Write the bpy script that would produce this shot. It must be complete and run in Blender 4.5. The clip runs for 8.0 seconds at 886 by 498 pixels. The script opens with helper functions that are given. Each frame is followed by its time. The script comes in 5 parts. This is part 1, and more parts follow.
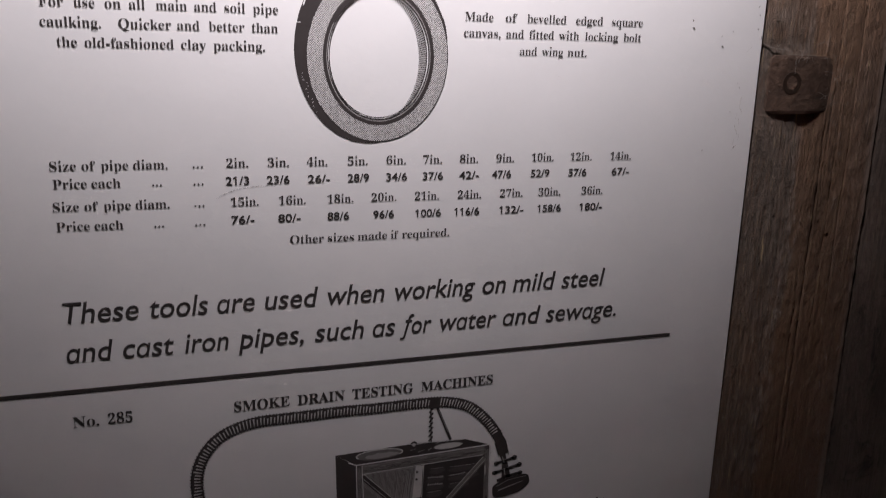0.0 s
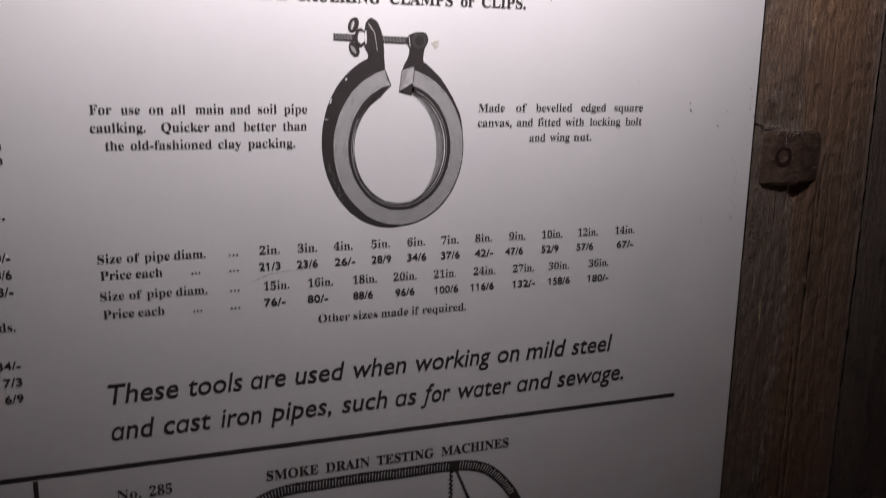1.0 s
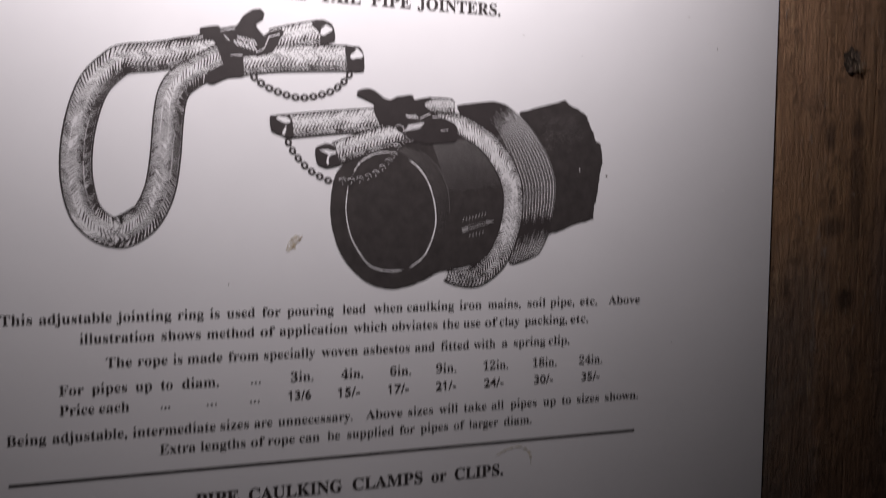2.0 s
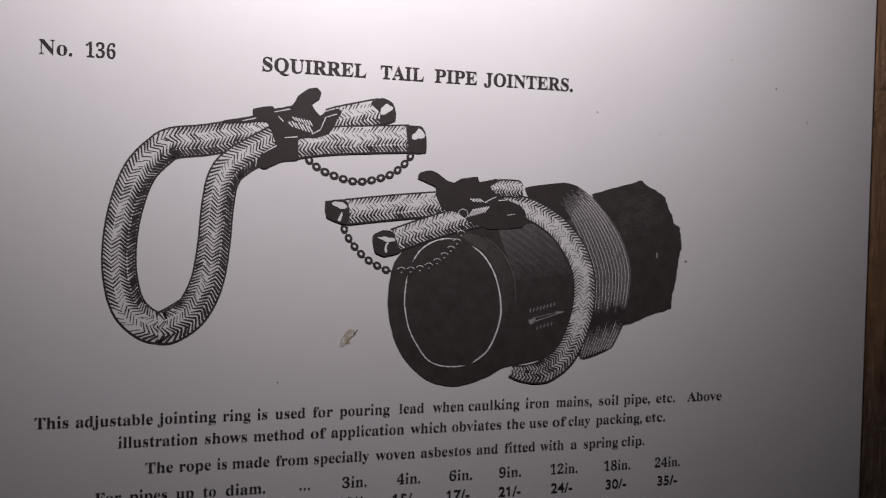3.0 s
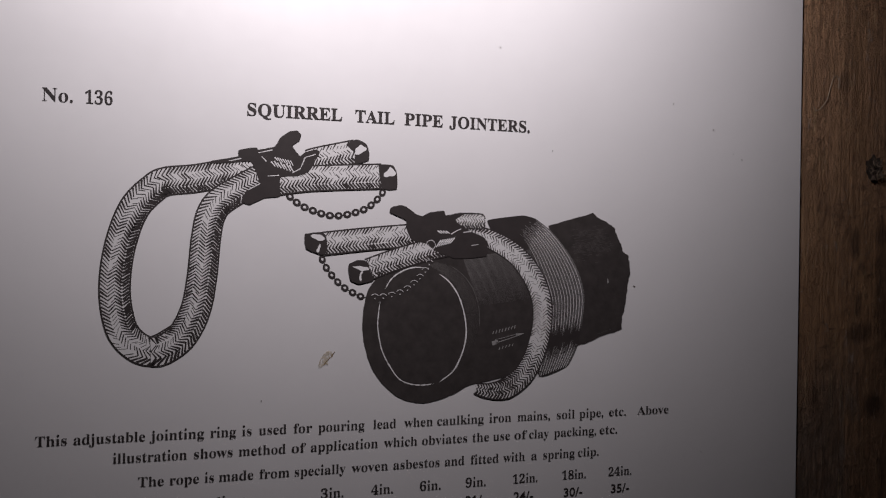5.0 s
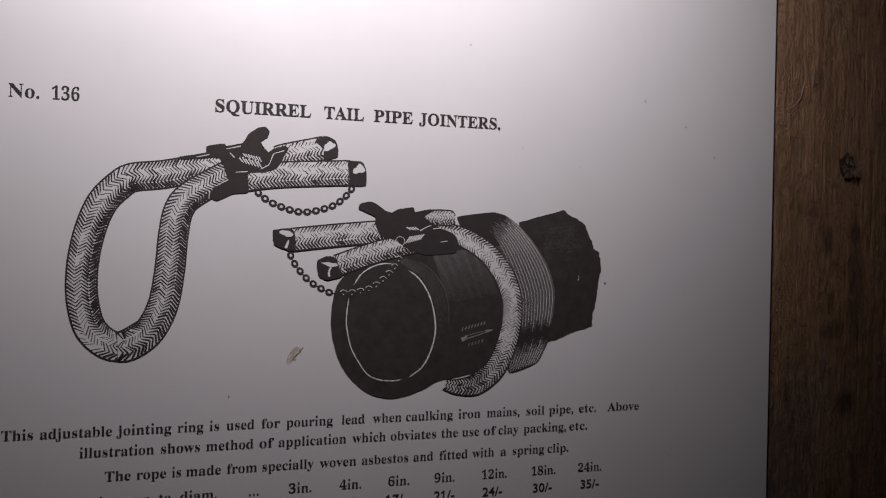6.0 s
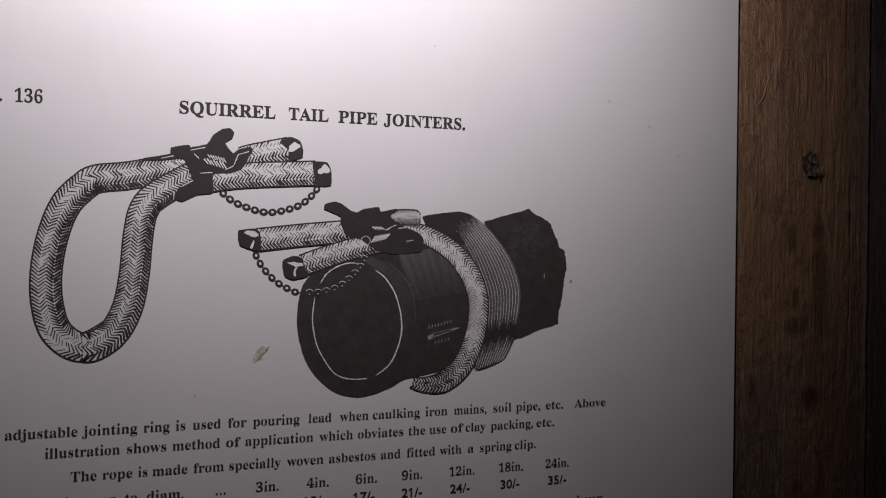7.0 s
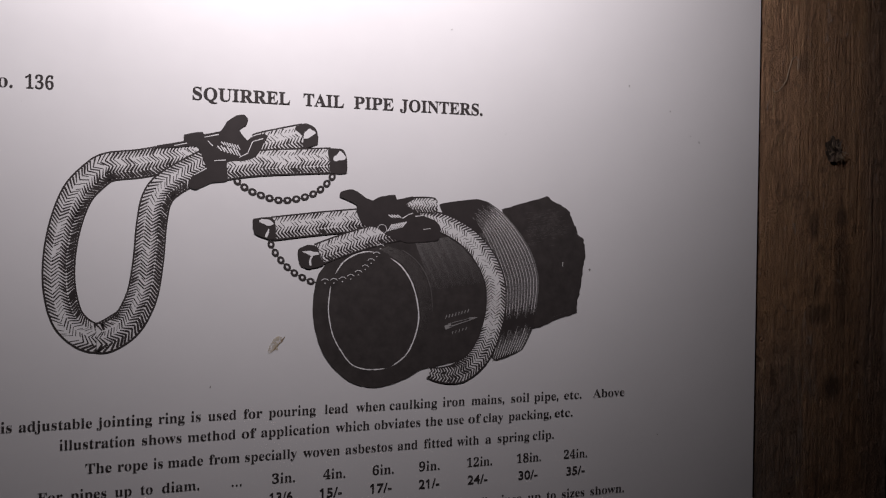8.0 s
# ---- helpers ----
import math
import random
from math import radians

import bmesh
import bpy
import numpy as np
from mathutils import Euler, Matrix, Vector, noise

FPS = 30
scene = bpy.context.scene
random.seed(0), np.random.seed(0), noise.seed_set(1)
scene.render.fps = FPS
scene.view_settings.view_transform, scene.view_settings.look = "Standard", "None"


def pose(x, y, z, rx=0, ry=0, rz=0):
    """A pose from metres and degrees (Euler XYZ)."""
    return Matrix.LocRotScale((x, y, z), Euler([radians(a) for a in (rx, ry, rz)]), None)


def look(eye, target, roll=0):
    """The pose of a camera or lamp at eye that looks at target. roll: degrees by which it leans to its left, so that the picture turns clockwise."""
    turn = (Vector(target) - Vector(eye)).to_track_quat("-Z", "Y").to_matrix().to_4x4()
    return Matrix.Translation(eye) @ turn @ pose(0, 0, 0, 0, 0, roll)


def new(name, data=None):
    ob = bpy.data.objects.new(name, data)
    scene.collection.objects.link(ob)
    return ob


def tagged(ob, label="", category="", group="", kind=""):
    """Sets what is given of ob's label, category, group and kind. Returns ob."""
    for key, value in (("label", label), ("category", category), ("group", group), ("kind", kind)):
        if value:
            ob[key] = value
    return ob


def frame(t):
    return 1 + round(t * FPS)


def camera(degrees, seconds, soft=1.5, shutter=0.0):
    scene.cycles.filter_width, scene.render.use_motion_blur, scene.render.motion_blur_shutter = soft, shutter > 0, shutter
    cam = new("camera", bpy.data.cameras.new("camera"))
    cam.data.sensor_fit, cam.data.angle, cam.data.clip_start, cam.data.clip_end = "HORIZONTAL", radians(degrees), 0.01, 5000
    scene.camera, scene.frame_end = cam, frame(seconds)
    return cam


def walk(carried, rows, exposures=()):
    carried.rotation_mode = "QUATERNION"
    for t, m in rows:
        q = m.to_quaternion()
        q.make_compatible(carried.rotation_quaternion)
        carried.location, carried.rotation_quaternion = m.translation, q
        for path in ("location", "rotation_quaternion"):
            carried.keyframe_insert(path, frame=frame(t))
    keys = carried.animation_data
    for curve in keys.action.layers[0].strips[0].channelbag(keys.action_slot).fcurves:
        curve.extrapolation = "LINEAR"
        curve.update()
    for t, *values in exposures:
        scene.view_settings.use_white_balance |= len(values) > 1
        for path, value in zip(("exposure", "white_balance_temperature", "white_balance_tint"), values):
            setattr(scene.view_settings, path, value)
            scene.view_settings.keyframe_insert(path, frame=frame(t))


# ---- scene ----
cam = camera(55.50, 8.0, soft=1.15, shutter=0.3)
# seconds, eye x y z, yaw, pitch, roll
PATH = [
    (0.0, -0.1550, -0.8026, 1.1738, -18.564, -14.031, -1.620),
    (0.5, -0.1636, -0.8210, 1.2042, -18.779, -13.094, -1.026),
    (1.0, -0.1913, -0.8365, 1.2387, -18.981, -12.300, -0.792),
    (1.2, -0.1820, -0.8354, 1.2907, -18.819, -11.845, 0.738),
    (1.3, -0.1761, -0.8243, 1.3244, -18.821, -10.703, 0.615),
    (1.5, -0.1604, -0.7938, 1.4120, -19.085, -8.480, -0.066),
    (1.7, -0.1434, -0.7673, 1.4845, -18.840, -5.607, 0.075),
    (2.0, -0.1228, -0.7339, 1.5674, -18.523, -3.792, -0.617),
    (2.2, -0.1162, -0.7240, 1.6044, -17.944, -2.870, -1.586),
    (3.3, -0.1345, -0.6614, 1.6168, -15.325, -1.026, -0.787),
    (3.5, -0.1483, -0.6710, 1.6066, -15.964, -0.273, -1.051),
    (4.0, -0.1467, -0.7059, 1.6248, -16.522, -0.931, -1.434),
    (4.5, -0.1429, -0.7244, 1.6242, -16.842, -0.912, -1.232),
    (4.7, -0.1451, -0.7290, 1.6232, -17.500, -0.398, -1.172),
    (5.8, -0.1292, -0.7339, 1.6185, -18.401, 0.107, -0.577),
    (6.0, -0.1197, -0.7423, 1.6236, -18.056, -0.446, -1.062),
    (6.5, -0.1118, -0.7600, 1.6265, -18.676, -0.670, -0.779),
    (7.0, -0.1015, -0.7563, 1.6196, -18.823, -0.181, -0.615),
    (7.5, -0.1042, -0.7457, 1.6187, -18.547, -0.523, -0.754),
    (8.0, -0.1068, -0.7403, 1.6232, -18.387, -1.254, -0.550),
]
EXPOSURES = [(0.0, 4.22), (0.5, 3.94), (1.0, 3.64), (1.5, 2.09), (2.0, 0.68), (2.6, 0.22), (3.5, 0.02), (4.5, -0.06), (6.0, -0.08), (7.2, -0.07), (8.0, 0.06)]
walk(cam, [(t, pose(x, y, z, 90 + pitch, roll, yaw)) for t, x, y, z, yaw, pitch, roll in PATH], EXPOSURES)


# ---- light: a dim room and one hand lamp held above the panel ----
world = bpy.data.worlds.new("dim_room")
scene.world = world
world.use_nodes = True
world.node_tree.nodes["Background"].inputs[0].default_value = (0.9, 0.95, 1.0, 1)
world.node_tree.nodes["Background"].inputs[1].default_value = 0.01
lamp_data = bpy.data.lights.new("hand_lamp", "SPOT")
lamp_data.energy, lamp_data.color = 24.2, (1.0, 0.92, 0.955)
lamp_data.spot_size, lamp_data.spot_blend, lamp_data.shadow_soft_size = radians(119.4), 0.80, 0.03
hand_lamp = new("hand_lamp", lamp_data)
hand_lamp.matrix_world = look((-0.012, -0.376, 2.226), (0.005, 0.0, 2.079))


# ---- materials ----
def material(name, base, rough=0.5, metal=0.0):
    m = bpy.data.materials.new(name)
    m.use_nodes = True
    b = m.node_tree.nodes["Principled BSDF"]
    b.inputs["Base Color"].default_value = (*base, 1)
    b.inputs["Roughness"].default_value = rough
    b.inputs["Metallic"].default_value = metal
    return m


def tree(m):
    return m.node_tree.nodes, m.node_tree.links, m.node_tree.nodes["Principled BSDF"]


def add(m, kind, **values):
    n = m.node_tree.nodes.new(kind)
    for key, value in values.items():
        n.inputs[key].default_value = value
    return n


def coords(m, scale):
    """Object coordinates, stretched."""
    nodes, links, _ = tree(m)
    tc = nodes.new("ShaderNodeTexCoord")
    mp = nodes.new("ShaderNodeMapping")
    mp.inputs["Scale"].default_value = scale
    links.new(tc.outputs["Object"], mp.inputs["Vector"])
    return mp.outputs["Vector"]


def noise_tex(m, scale, vector, detail=4.0, rough=0.6, distortion=0.0):
    n = add(m, "ShaderNodeTexNoise", Scale=scale, Detail=detail, Roughness=rough, Distortion=distortion)
    m.node_tree.links.new(vector, n.inputs["Vector"])
    return n.outputs["Fac"]


def ramp(m, fac, stops):
    n = m.node_tree.nodes.new("ShaderNodeValToRGB")
    while len(n.color_ramp.elements) < len(stops):
        n.color_ramp.elements.new(0.5)
    for e, (pos, col) in zip(n.color_ramp.elements, stops):
        e.position, e.color = pos, (*col, 1)
    m.node_tree.links.new(fac, n.inputs["Fac"])
    return n.outputs["Color"]


def mix(m, fac, a, b, mode="MIX"):
    n = m.node_tree.nodes.new("ShaderNodeMix")
    n.data_type, n.blend_type = "RGBA", mode
    links = m.node_tree.links
    for value, socket in ((fac, n.inputs[0]), (a, n.inputs[6]), (b, n.inputs[7])):
        if isinstance(value, (int, float)):
            socket.default_value = value
        elif isinstance(value, tuple):
            socket.default_value = (*value, 1)
        else:
            links.new(value, socket)
    return n.outputs[2]


def bump(m, height, strength, distance, normal=None):
    n = add(m, "ShaderNodeBump", Strength=strength, Distance=distance)
    m.node_tree.links.new(height, n.inputs["Height"])
    if normal:
        m.node_tree.links.new(normal, n.inputs["Normal"])
    return n.outputs["Normal"]


def panel_material():
    m = material("white_plastic_sheet", (0.8, 0.79, 0.8), 0.42)
    nodes, links, b = tree(m)
    v = coords(m, (1, 1, 1))
    cloud = noise_tex(m, 5.0, v, 5.0, 0.6)
    fine = noise_tex(m, 60.0, v, 3.0, 0.6)
    col = ramp(m, cloud, [(0.25, (0.76, 0.75, 0.76)), (0.7, (0.82, 0.81, 0.82))])
    dust = ramp(m, noise_tex(m, 420.0, v, 2.0, 0.5), [(0.77, (0, 0, 0)), (0.81, (1, 1, 1))])
    col = mix(m, dust, col, (0.62, 0.6, 0.58))
    links.new(col, b.inputs["Base Color"])
    r = ramp(m, fine, [(0.3, (0.36, 0.36, 0.36)), (0.7, (0.5, 0.5, 0.5))])
    links.new(r, b.inputs["Roughness"])
    links.new(bump(m, cloud, 0.25, 0.002), b.inputs["Normal"])
    return m


def ink_material(name, base, low=0.9, high=1.15):
    m = material(name, base, 0.42)
    nodes, links, b = tree(m)
    v = coords(m, (1, 1, 1))
    patch = noise_tex(m, 90.0, v, 4.0, 0.65)
    col = ramp(m, patch, [(0.3, tuple(c * low for c in base)), (0.75, tuple(c * high for c in base))])
    links.new(col, b.inputs["Base Color"])
    return m


def timber_material(name, dark, light, grey, worn=False):
    """Old sawn softwood: fine fibres, growth bands, saw marks, grime, short cracks; worn: a weathered strip and a rubbed arris."""
    m = material(name, light, 0.72)
    nodes, links, b = tree(m)
    fibre = noise_tex(m, 1.0, coords(m, (420, 420, 24)), 6.0, 0.72, 0.4)
    band = noise_tex(m, 1.0, coords(m, (26, 20, 1.4)), 7.0, 0.68, 1.2)
    grime = noise_tex(m, 1.0, coords(m, (23, 23, 11)), 8.0, 0.74, 1.0)
    patch = noise_tex(m, 1.0, coords(m, (7, 7, 4.5)), 5.0, 0.65, 0.7)
    saw = noise_tex(m, 1.0, coords(m, (46, 46, 95)), 5.0, 0.7, 1.2)
    bruise = noise_tex(m, 1.0, coords(m, (190, 190, 40)), 6.0, 0.75, 0.8)
    split = noise_tex(m, 1.0, coords(m, (60, 60, 1.6)), 2.0, 0.5, 0.2)
    where = noise_tex(m, 1.0, coords(m, (14, 14, 5)), 3.0, 0.6, 0.4)
    mean = tuple((a + c) / 2 for a, c in zip(dark, light))
    col = ramp(m, band, [(0.30, dark), (0.5, mean), (0.72, light)])
    if worn:
        # redder and greyer fields
        col = mix(m, ramp(m, noise_tex(m, 1.0, coords(m, (16, 16, 3.5)), 4.0, 0.6, 0.8), [(0.42, (0, 0, 0)), (0.62, (0.6, 0.6, 0.6))]), col, (0.47, 0.255, 0.122))
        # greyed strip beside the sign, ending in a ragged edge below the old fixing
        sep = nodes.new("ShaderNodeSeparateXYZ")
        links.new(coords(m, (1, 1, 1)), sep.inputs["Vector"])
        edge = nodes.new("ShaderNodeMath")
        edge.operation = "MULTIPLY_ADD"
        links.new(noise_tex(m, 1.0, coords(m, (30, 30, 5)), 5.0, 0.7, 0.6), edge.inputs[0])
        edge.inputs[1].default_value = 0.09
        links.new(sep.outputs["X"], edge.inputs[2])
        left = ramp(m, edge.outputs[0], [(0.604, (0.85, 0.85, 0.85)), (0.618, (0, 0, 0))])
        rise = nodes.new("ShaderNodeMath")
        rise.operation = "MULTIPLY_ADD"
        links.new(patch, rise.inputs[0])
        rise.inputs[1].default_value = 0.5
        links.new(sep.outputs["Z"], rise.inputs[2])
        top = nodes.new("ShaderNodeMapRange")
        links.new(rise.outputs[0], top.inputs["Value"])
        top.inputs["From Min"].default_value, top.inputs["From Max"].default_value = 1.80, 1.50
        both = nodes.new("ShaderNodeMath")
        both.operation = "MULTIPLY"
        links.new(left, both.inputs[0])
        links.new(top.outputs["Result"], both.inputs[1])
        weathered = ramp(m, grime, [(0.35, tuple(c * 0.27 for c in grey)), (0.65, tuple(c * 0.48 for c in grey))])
        # darker brown mixed in below the same ragged line
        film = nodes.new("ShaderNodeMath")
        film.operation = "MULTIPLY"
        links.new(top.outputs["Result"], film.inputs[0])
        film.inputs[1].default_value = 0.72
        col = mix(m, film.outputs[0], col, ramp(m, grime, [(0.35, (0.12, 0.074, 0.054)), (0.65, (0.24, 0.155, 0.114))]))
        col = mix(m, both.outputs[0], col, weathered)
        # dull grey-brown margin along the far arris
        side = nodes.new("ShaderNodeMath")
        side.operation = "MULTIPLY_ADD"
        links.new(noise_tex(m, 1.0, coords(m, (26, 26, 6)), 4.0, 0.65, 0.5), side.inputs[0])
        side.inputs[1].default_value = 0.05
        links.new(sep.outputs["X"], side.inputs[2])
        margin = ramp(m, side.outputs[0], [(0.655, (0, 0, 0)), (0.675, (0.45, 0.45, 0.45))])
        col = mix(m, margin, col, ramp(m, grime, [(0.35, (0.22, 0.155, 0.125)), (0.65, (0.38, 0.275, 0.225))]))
        # pale flaked seam where that strip ends
        seam = ramp(m, edge.outputs[0], [(0.598, (0, 0, 0)), (0.606, (0.8, 0.8, 0.8)), (0.618, (0, 0, 0))])
        flaked = nodes.new("ShaderNodeMath")
        flaked.operation = "MULTIPLY"
        links.new(seam, flaked.inputs[0])
        links.new(ramp(m, bruise, [(0.45, (0, 0, 0)), (0.6, (1, 1, 1))]), flaked.inputs[1])
        thin = nodes.new("ShaderNodeMath")
        thin.operation = "MULTIPLY"
        links.new(flaked.outputs[0], thin.inputs[0])
        links.new(top.outputs["Result"], thin.inputs[1])
        col = mix(m, thin.outputs[0], col, grey)
    if worn:
        # dirty spots and small knots
        for cx, cz, sx, sz, deep in ((0.567, 1.632, 0.0075, 0.016, 0.85), (0.604, 1.642, 0.009, 0.012, 0.75), (0.606, 1.575, 0.011, 0.065, 0.6), (0.573, 1.565, 0.006, 0.014, 0.6), (0.548, 1.808, 0.010, 0.012, 0.45), (0.575, 1.535, 0.02, 0.012, 0.6), (0.596, 1.455, 0.013, 0.016, 0.8), (0.516, 1.188, 0.012, 0.014, 0.8), (0.600, 0.985, 0.010, 0.05, 0.5)):
            place = nodes.new("ShaderNodeMapping")
            place.vector_type = "TEXTURE"
            place.inputs["Location"].default_value = (cx, 0.006, cz)
            place.inputs["Scale"].default_value = (sx, 0.05, sz)
            links.new(coords(m, (1, 1, 1)), place.inputs["Vector"])
            far = nodes.new("ShaderNodeVectorMath")
            far.operation = "LENGTH"
            links.new(place.outputs["Vector"], far.inputs[0])
            scale = nodes.new("ShaderNodeMath")
            scale.operation = "MULTIPLY"
            links.new(far.outputs["Value"], scale.inputs[0])
            scale.inputs[1].default_value = 0.55
            rough_edge = nodes.new("ShaderNodeMath")
            rough_edge.operation = "MULTIPLY_ADD"
            links.new(bruise, rough_edge.inputs[0])
            rough_edge.inputs[1].default_value = 0.65
            links.new(scale.outputs[0], rough_edge.inputs[2])
            spot = ramp(m, rough_edge.outputs[0], [(0.0, (deep,) * 3), (0.62, (deep,) * 3), (1.0, (0, 0, 0))])
            col = mix(m, spot, col, tuple(c * 0.16 for c in dark))
    col = mix(m, ramp(m, fibre, [(0.33, (0.2, 0.2, 0.2)), (0.49, (1, 1, 1))]), tuple(c * 0.62 for c in dark), col)
    col = mix(m, ramp(m, fibre, [(0.58, (0, 0, 0)), (0.68, (0.7, 0.7, 0.7))]), col, tuple(min(0.75, c * 1.35) for c in light))
    col = mix(m, ramp(m, patch, [(0.46, (0.0, 0.0, 0.0)), (0.68, (0.45, 0.45, 0.45))]), col, tuple(c * 0.75 for c in dark))
    col = mix(m, ramp(m, grime, [(0.55, (0, 0, 0)), (0.67, (0.8, 0.8, 0.8))]), col, tuple(c * 0.3 for c in dark))
    col = mix(m, ramp(m, saw, [(0.60, (0, 0, 0)), (0.70, (0.6, 0.6, 0.6))]), col, tuple(c * 0.4 for c in dark))
    col = mix(m, ramp(m, bruise, [(0.59, (0, 0, 0)), (0.68, (0.65, 0.65, 0.65))]), col, grey)
    crack = ramp(m, split, [(0.490, (0, 0, 0)), (0.5, (1, 1, 1)), (0.510, (0, 0, 0))])
    here = ramp(m, where, [(0.56, (0, 0, 0)), (0.66, (0.8, 0.8, 0.8))])
    cut = nodes.new("ShaderNodeMath")
    cut.operation = "MULTIPLY"
    links.new(crack, cut.inputs[0])
    links.new(here, cut.inputs[1])
    col = mix(m, cut.outputs[0], col, tuple(c * 0.14 for c in dark))
    if worn:
        rub = nodes.new("ShaderNodeMath")
        rub.operation = "MULTIPLY_ADD"
        links.new(noise_tex(m, 1.0, coords(m, (6, 6, 9)), 4.0, 0.7, 0.3), rub.inputs[0])
        rub.inputs[1].default_value = 0.022
        links.new(sep.outputs["X"], rub.inputs[2])
        arris = ramp(m, rub.outputs[0], [(0.6785, (0, 0, 0)), (0.6825, (0.7, 0.7, 0.7)), (0.692, (0, 0, 0))])
        col = mix(m, arris, col, tuple(c * 0.8 for c in grey))
    links.new(col, b.inputs["Base Color"])
    n1 = bump(m, fibre, 0.9, 0.006)
    n2 = bump(m, grime, 0.7, 0.006, n1)
    n3 = bump(m, bruise, 1.0, 0.006, n2)
    links.new(bump(m, saw, 0.3, 0.004, n3), b.inputs["Normal"])
    return m


def rust_material():
    m = material("rusty_iron", (0.12, 0.07, 0.05), 0.85, 0.1)
    nodes, links, b = tree(m)
    v = coords(m, (1, 1, 1))
    n = noise_tex(m, 70.0, v, 6.0, 0.7, 0.4)
    links.new(ramp(m, n, [(0.3, (0.034, 0.020, 0.014)), (0.52, (0.080, 0.046, 0.031)), (0.72, (0.165, 0.105, 0.074))]), b.inputs["Base Color"])
    links.new(bump(m, n, 0.8, 0.003), b.inputs["Normal"])
    return m


def plaster_material(name, base):
    m = material(name, base, 0.9)
    nodes, links, b = tree(m)
    n = noise_tex(m, 6.0, coords(m, (1, 1, 1)), 6.0, 0.65)
    links.new(ramp(m, n, [(0.3, tuple(c * 0.7 for c in base)), (0.7, base)]), b.inputs["Base Color"])
    links.new(bump(m, n, 0.4, 0.01), b.inputs["Normal"])
    return m


WHITE = panel_material()
INK = ink_material("black_printing_ink", (0.045, 0.038, 0.038))


def stain_material(name, base, cover):
    """A thin patchy film that lets the white sheet show through."""
    m = ink_material(name, base)
    nodes, links, b = tree(m)
    v = noise_tex(m, 260.0, coords(m, (1, 1, 1)), 5.0, 0.7, 0.5)
    links.new(ramp(m, v, [(0.36, (0.05, 0.05, 0.05)), (0.62, (cover, cover, cover))]), b.inputs["Alpha"])
    return m


PAPER = material("unprinted_white", (0.78, 0.77, 0.78), 0.42)
TONE = material("half_tone_grey", (0.33, 0.32, 0.32), 0.45)
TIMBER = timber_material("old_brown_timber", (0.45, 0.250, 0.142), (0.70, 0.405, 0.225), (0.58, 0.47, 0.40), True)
TIMBER_GREY = timber_material("grey_brown_boarding", (0.15, 0.112, 0.092), (0.30, 0.23, 0.19), (0.42, 0.36, 0.33))
RUST = rust_material()
# Rust darkened to hold the shade of the nut's hole.
RUST_SHADE = ink_material("hole_shade_rust", (0.028, 0.017, 0.012))
BOARD_DARK = timber_material("dark_side_boarding", (0.16, 0.118, 0.098), (0.33, 0.25, 0.205), (0.44, 0.37, 0.33))
DUST = material("pale_cobweb", (0.3, 0.26, 0.23), 0.95)
STAIN = stain_material("brown_stain", (0.60, 0.53, 0.41), 0.85)
FLECK = ink_material("brown_fleck", (0.3, 0.21, 0.11))
STAINPALE = stain_material("faint_yellow_stain", (0.62, 0.55, 0.43), 0.7)
TWIG = ink_material("pale_brown_fibre", (0.40, 0.30, 0.21))
KNOTDARK = timber_material("dark_knot_wood", (0.045, 0.028, 0.018), (0.10, 0.068, 0.045), (0.15, 0.115, 0.09))
PENCIL = stain_material("faint_grey_pencil", (0.42, 0.41, 0.42), 0.6)
SPECK = ink_material("dark_dirt", (0.16, 0.14, 0.125))
FLOOR = plaster_material("worn_concrete", (0.2, 0.19, 0.18))
DARK_WALL = plaster_material("dingy_plaster", (0.16, 0.15, 0.14))


# ---- building helpers ----
def mesh_ob(name, verts, faces, mat, parent=None, label=""):
    me = bpy.data.meshes.new(name)
    me.from_pydata(verts, [], faces)
    me.materials.append(mat)
    ob = new(name, me)
    if parent:
        ob.parent = parent
    return tagged(ob, label)


def part(name, bm, mat, parent=None, label=""):
    me = bpy.data.meshes.new(name)
    bm.to_mesh(me)
    bm.free()
    me.materials.append(mat)
    ob = new(name, me)
    if parent:
        ob.parent = parent
    return tagged(ob, label)


def box(bm, x0, x1, y0, y1, z0, z1, bevel=0.0):
    made = bmesh.ops.create_cube(bm, size=1.0)["verts"]
    bmesh.ops.scale(bm, vec=(x1 - x0, y1 - y0, z1 - z0), verts=made)
    bmesh.ops.translate(bm, vec=((x0 + x1) / 2, (y0 + y1) / 2, (z0 + z1) / 2), verts=made)
    if bevel:
        edges = list({e for v in made for e in v.link_edges})
        bmesh.ops.bevel(bm, geom=edges, offset=bevel, segments=2, profile=0.6, affect="EDGES")


def box_ob(name, x0, x1, y0, y1, z0, z1, mat, parent=None, bevel=0.0, label=""):
    bm = bmesh.new()
    box(bm, x0, x1, y0, y1, z0, z1, bevel)
    return part(name, bm, mat, parent, label)


# ---- setting ----
CRACKS = [(0.598, 0.66, 1.10, 0.0022, 0.005), (0.604, 0.96, 1.30, 0.0014, 0.003), (0.588, 0.60, 0.92, 0.0016, 0.004), (0.6135, 1.77, 1.87, 0.0012, 0.003),
          (0.627, 1.60, 1.74, 0.0011, 0.003), (0.6125, 1.44, 1.56, 0.0011, 0.003), (0.558, 1.66, 1.76, 0.0010, 0.002), (0.636, 0.85, 1.25, 0.0012, 0.003),
          (0.640, 1.82, 2.05, 0.0012, 0.003), (0.6485, 1.48, 1.70, 0.0012, 0.003), (0.520, 1.80, 1.98, 0.0009, 0.002), (0.617, 0.80, 1.16, 0.0012, 0.003)]


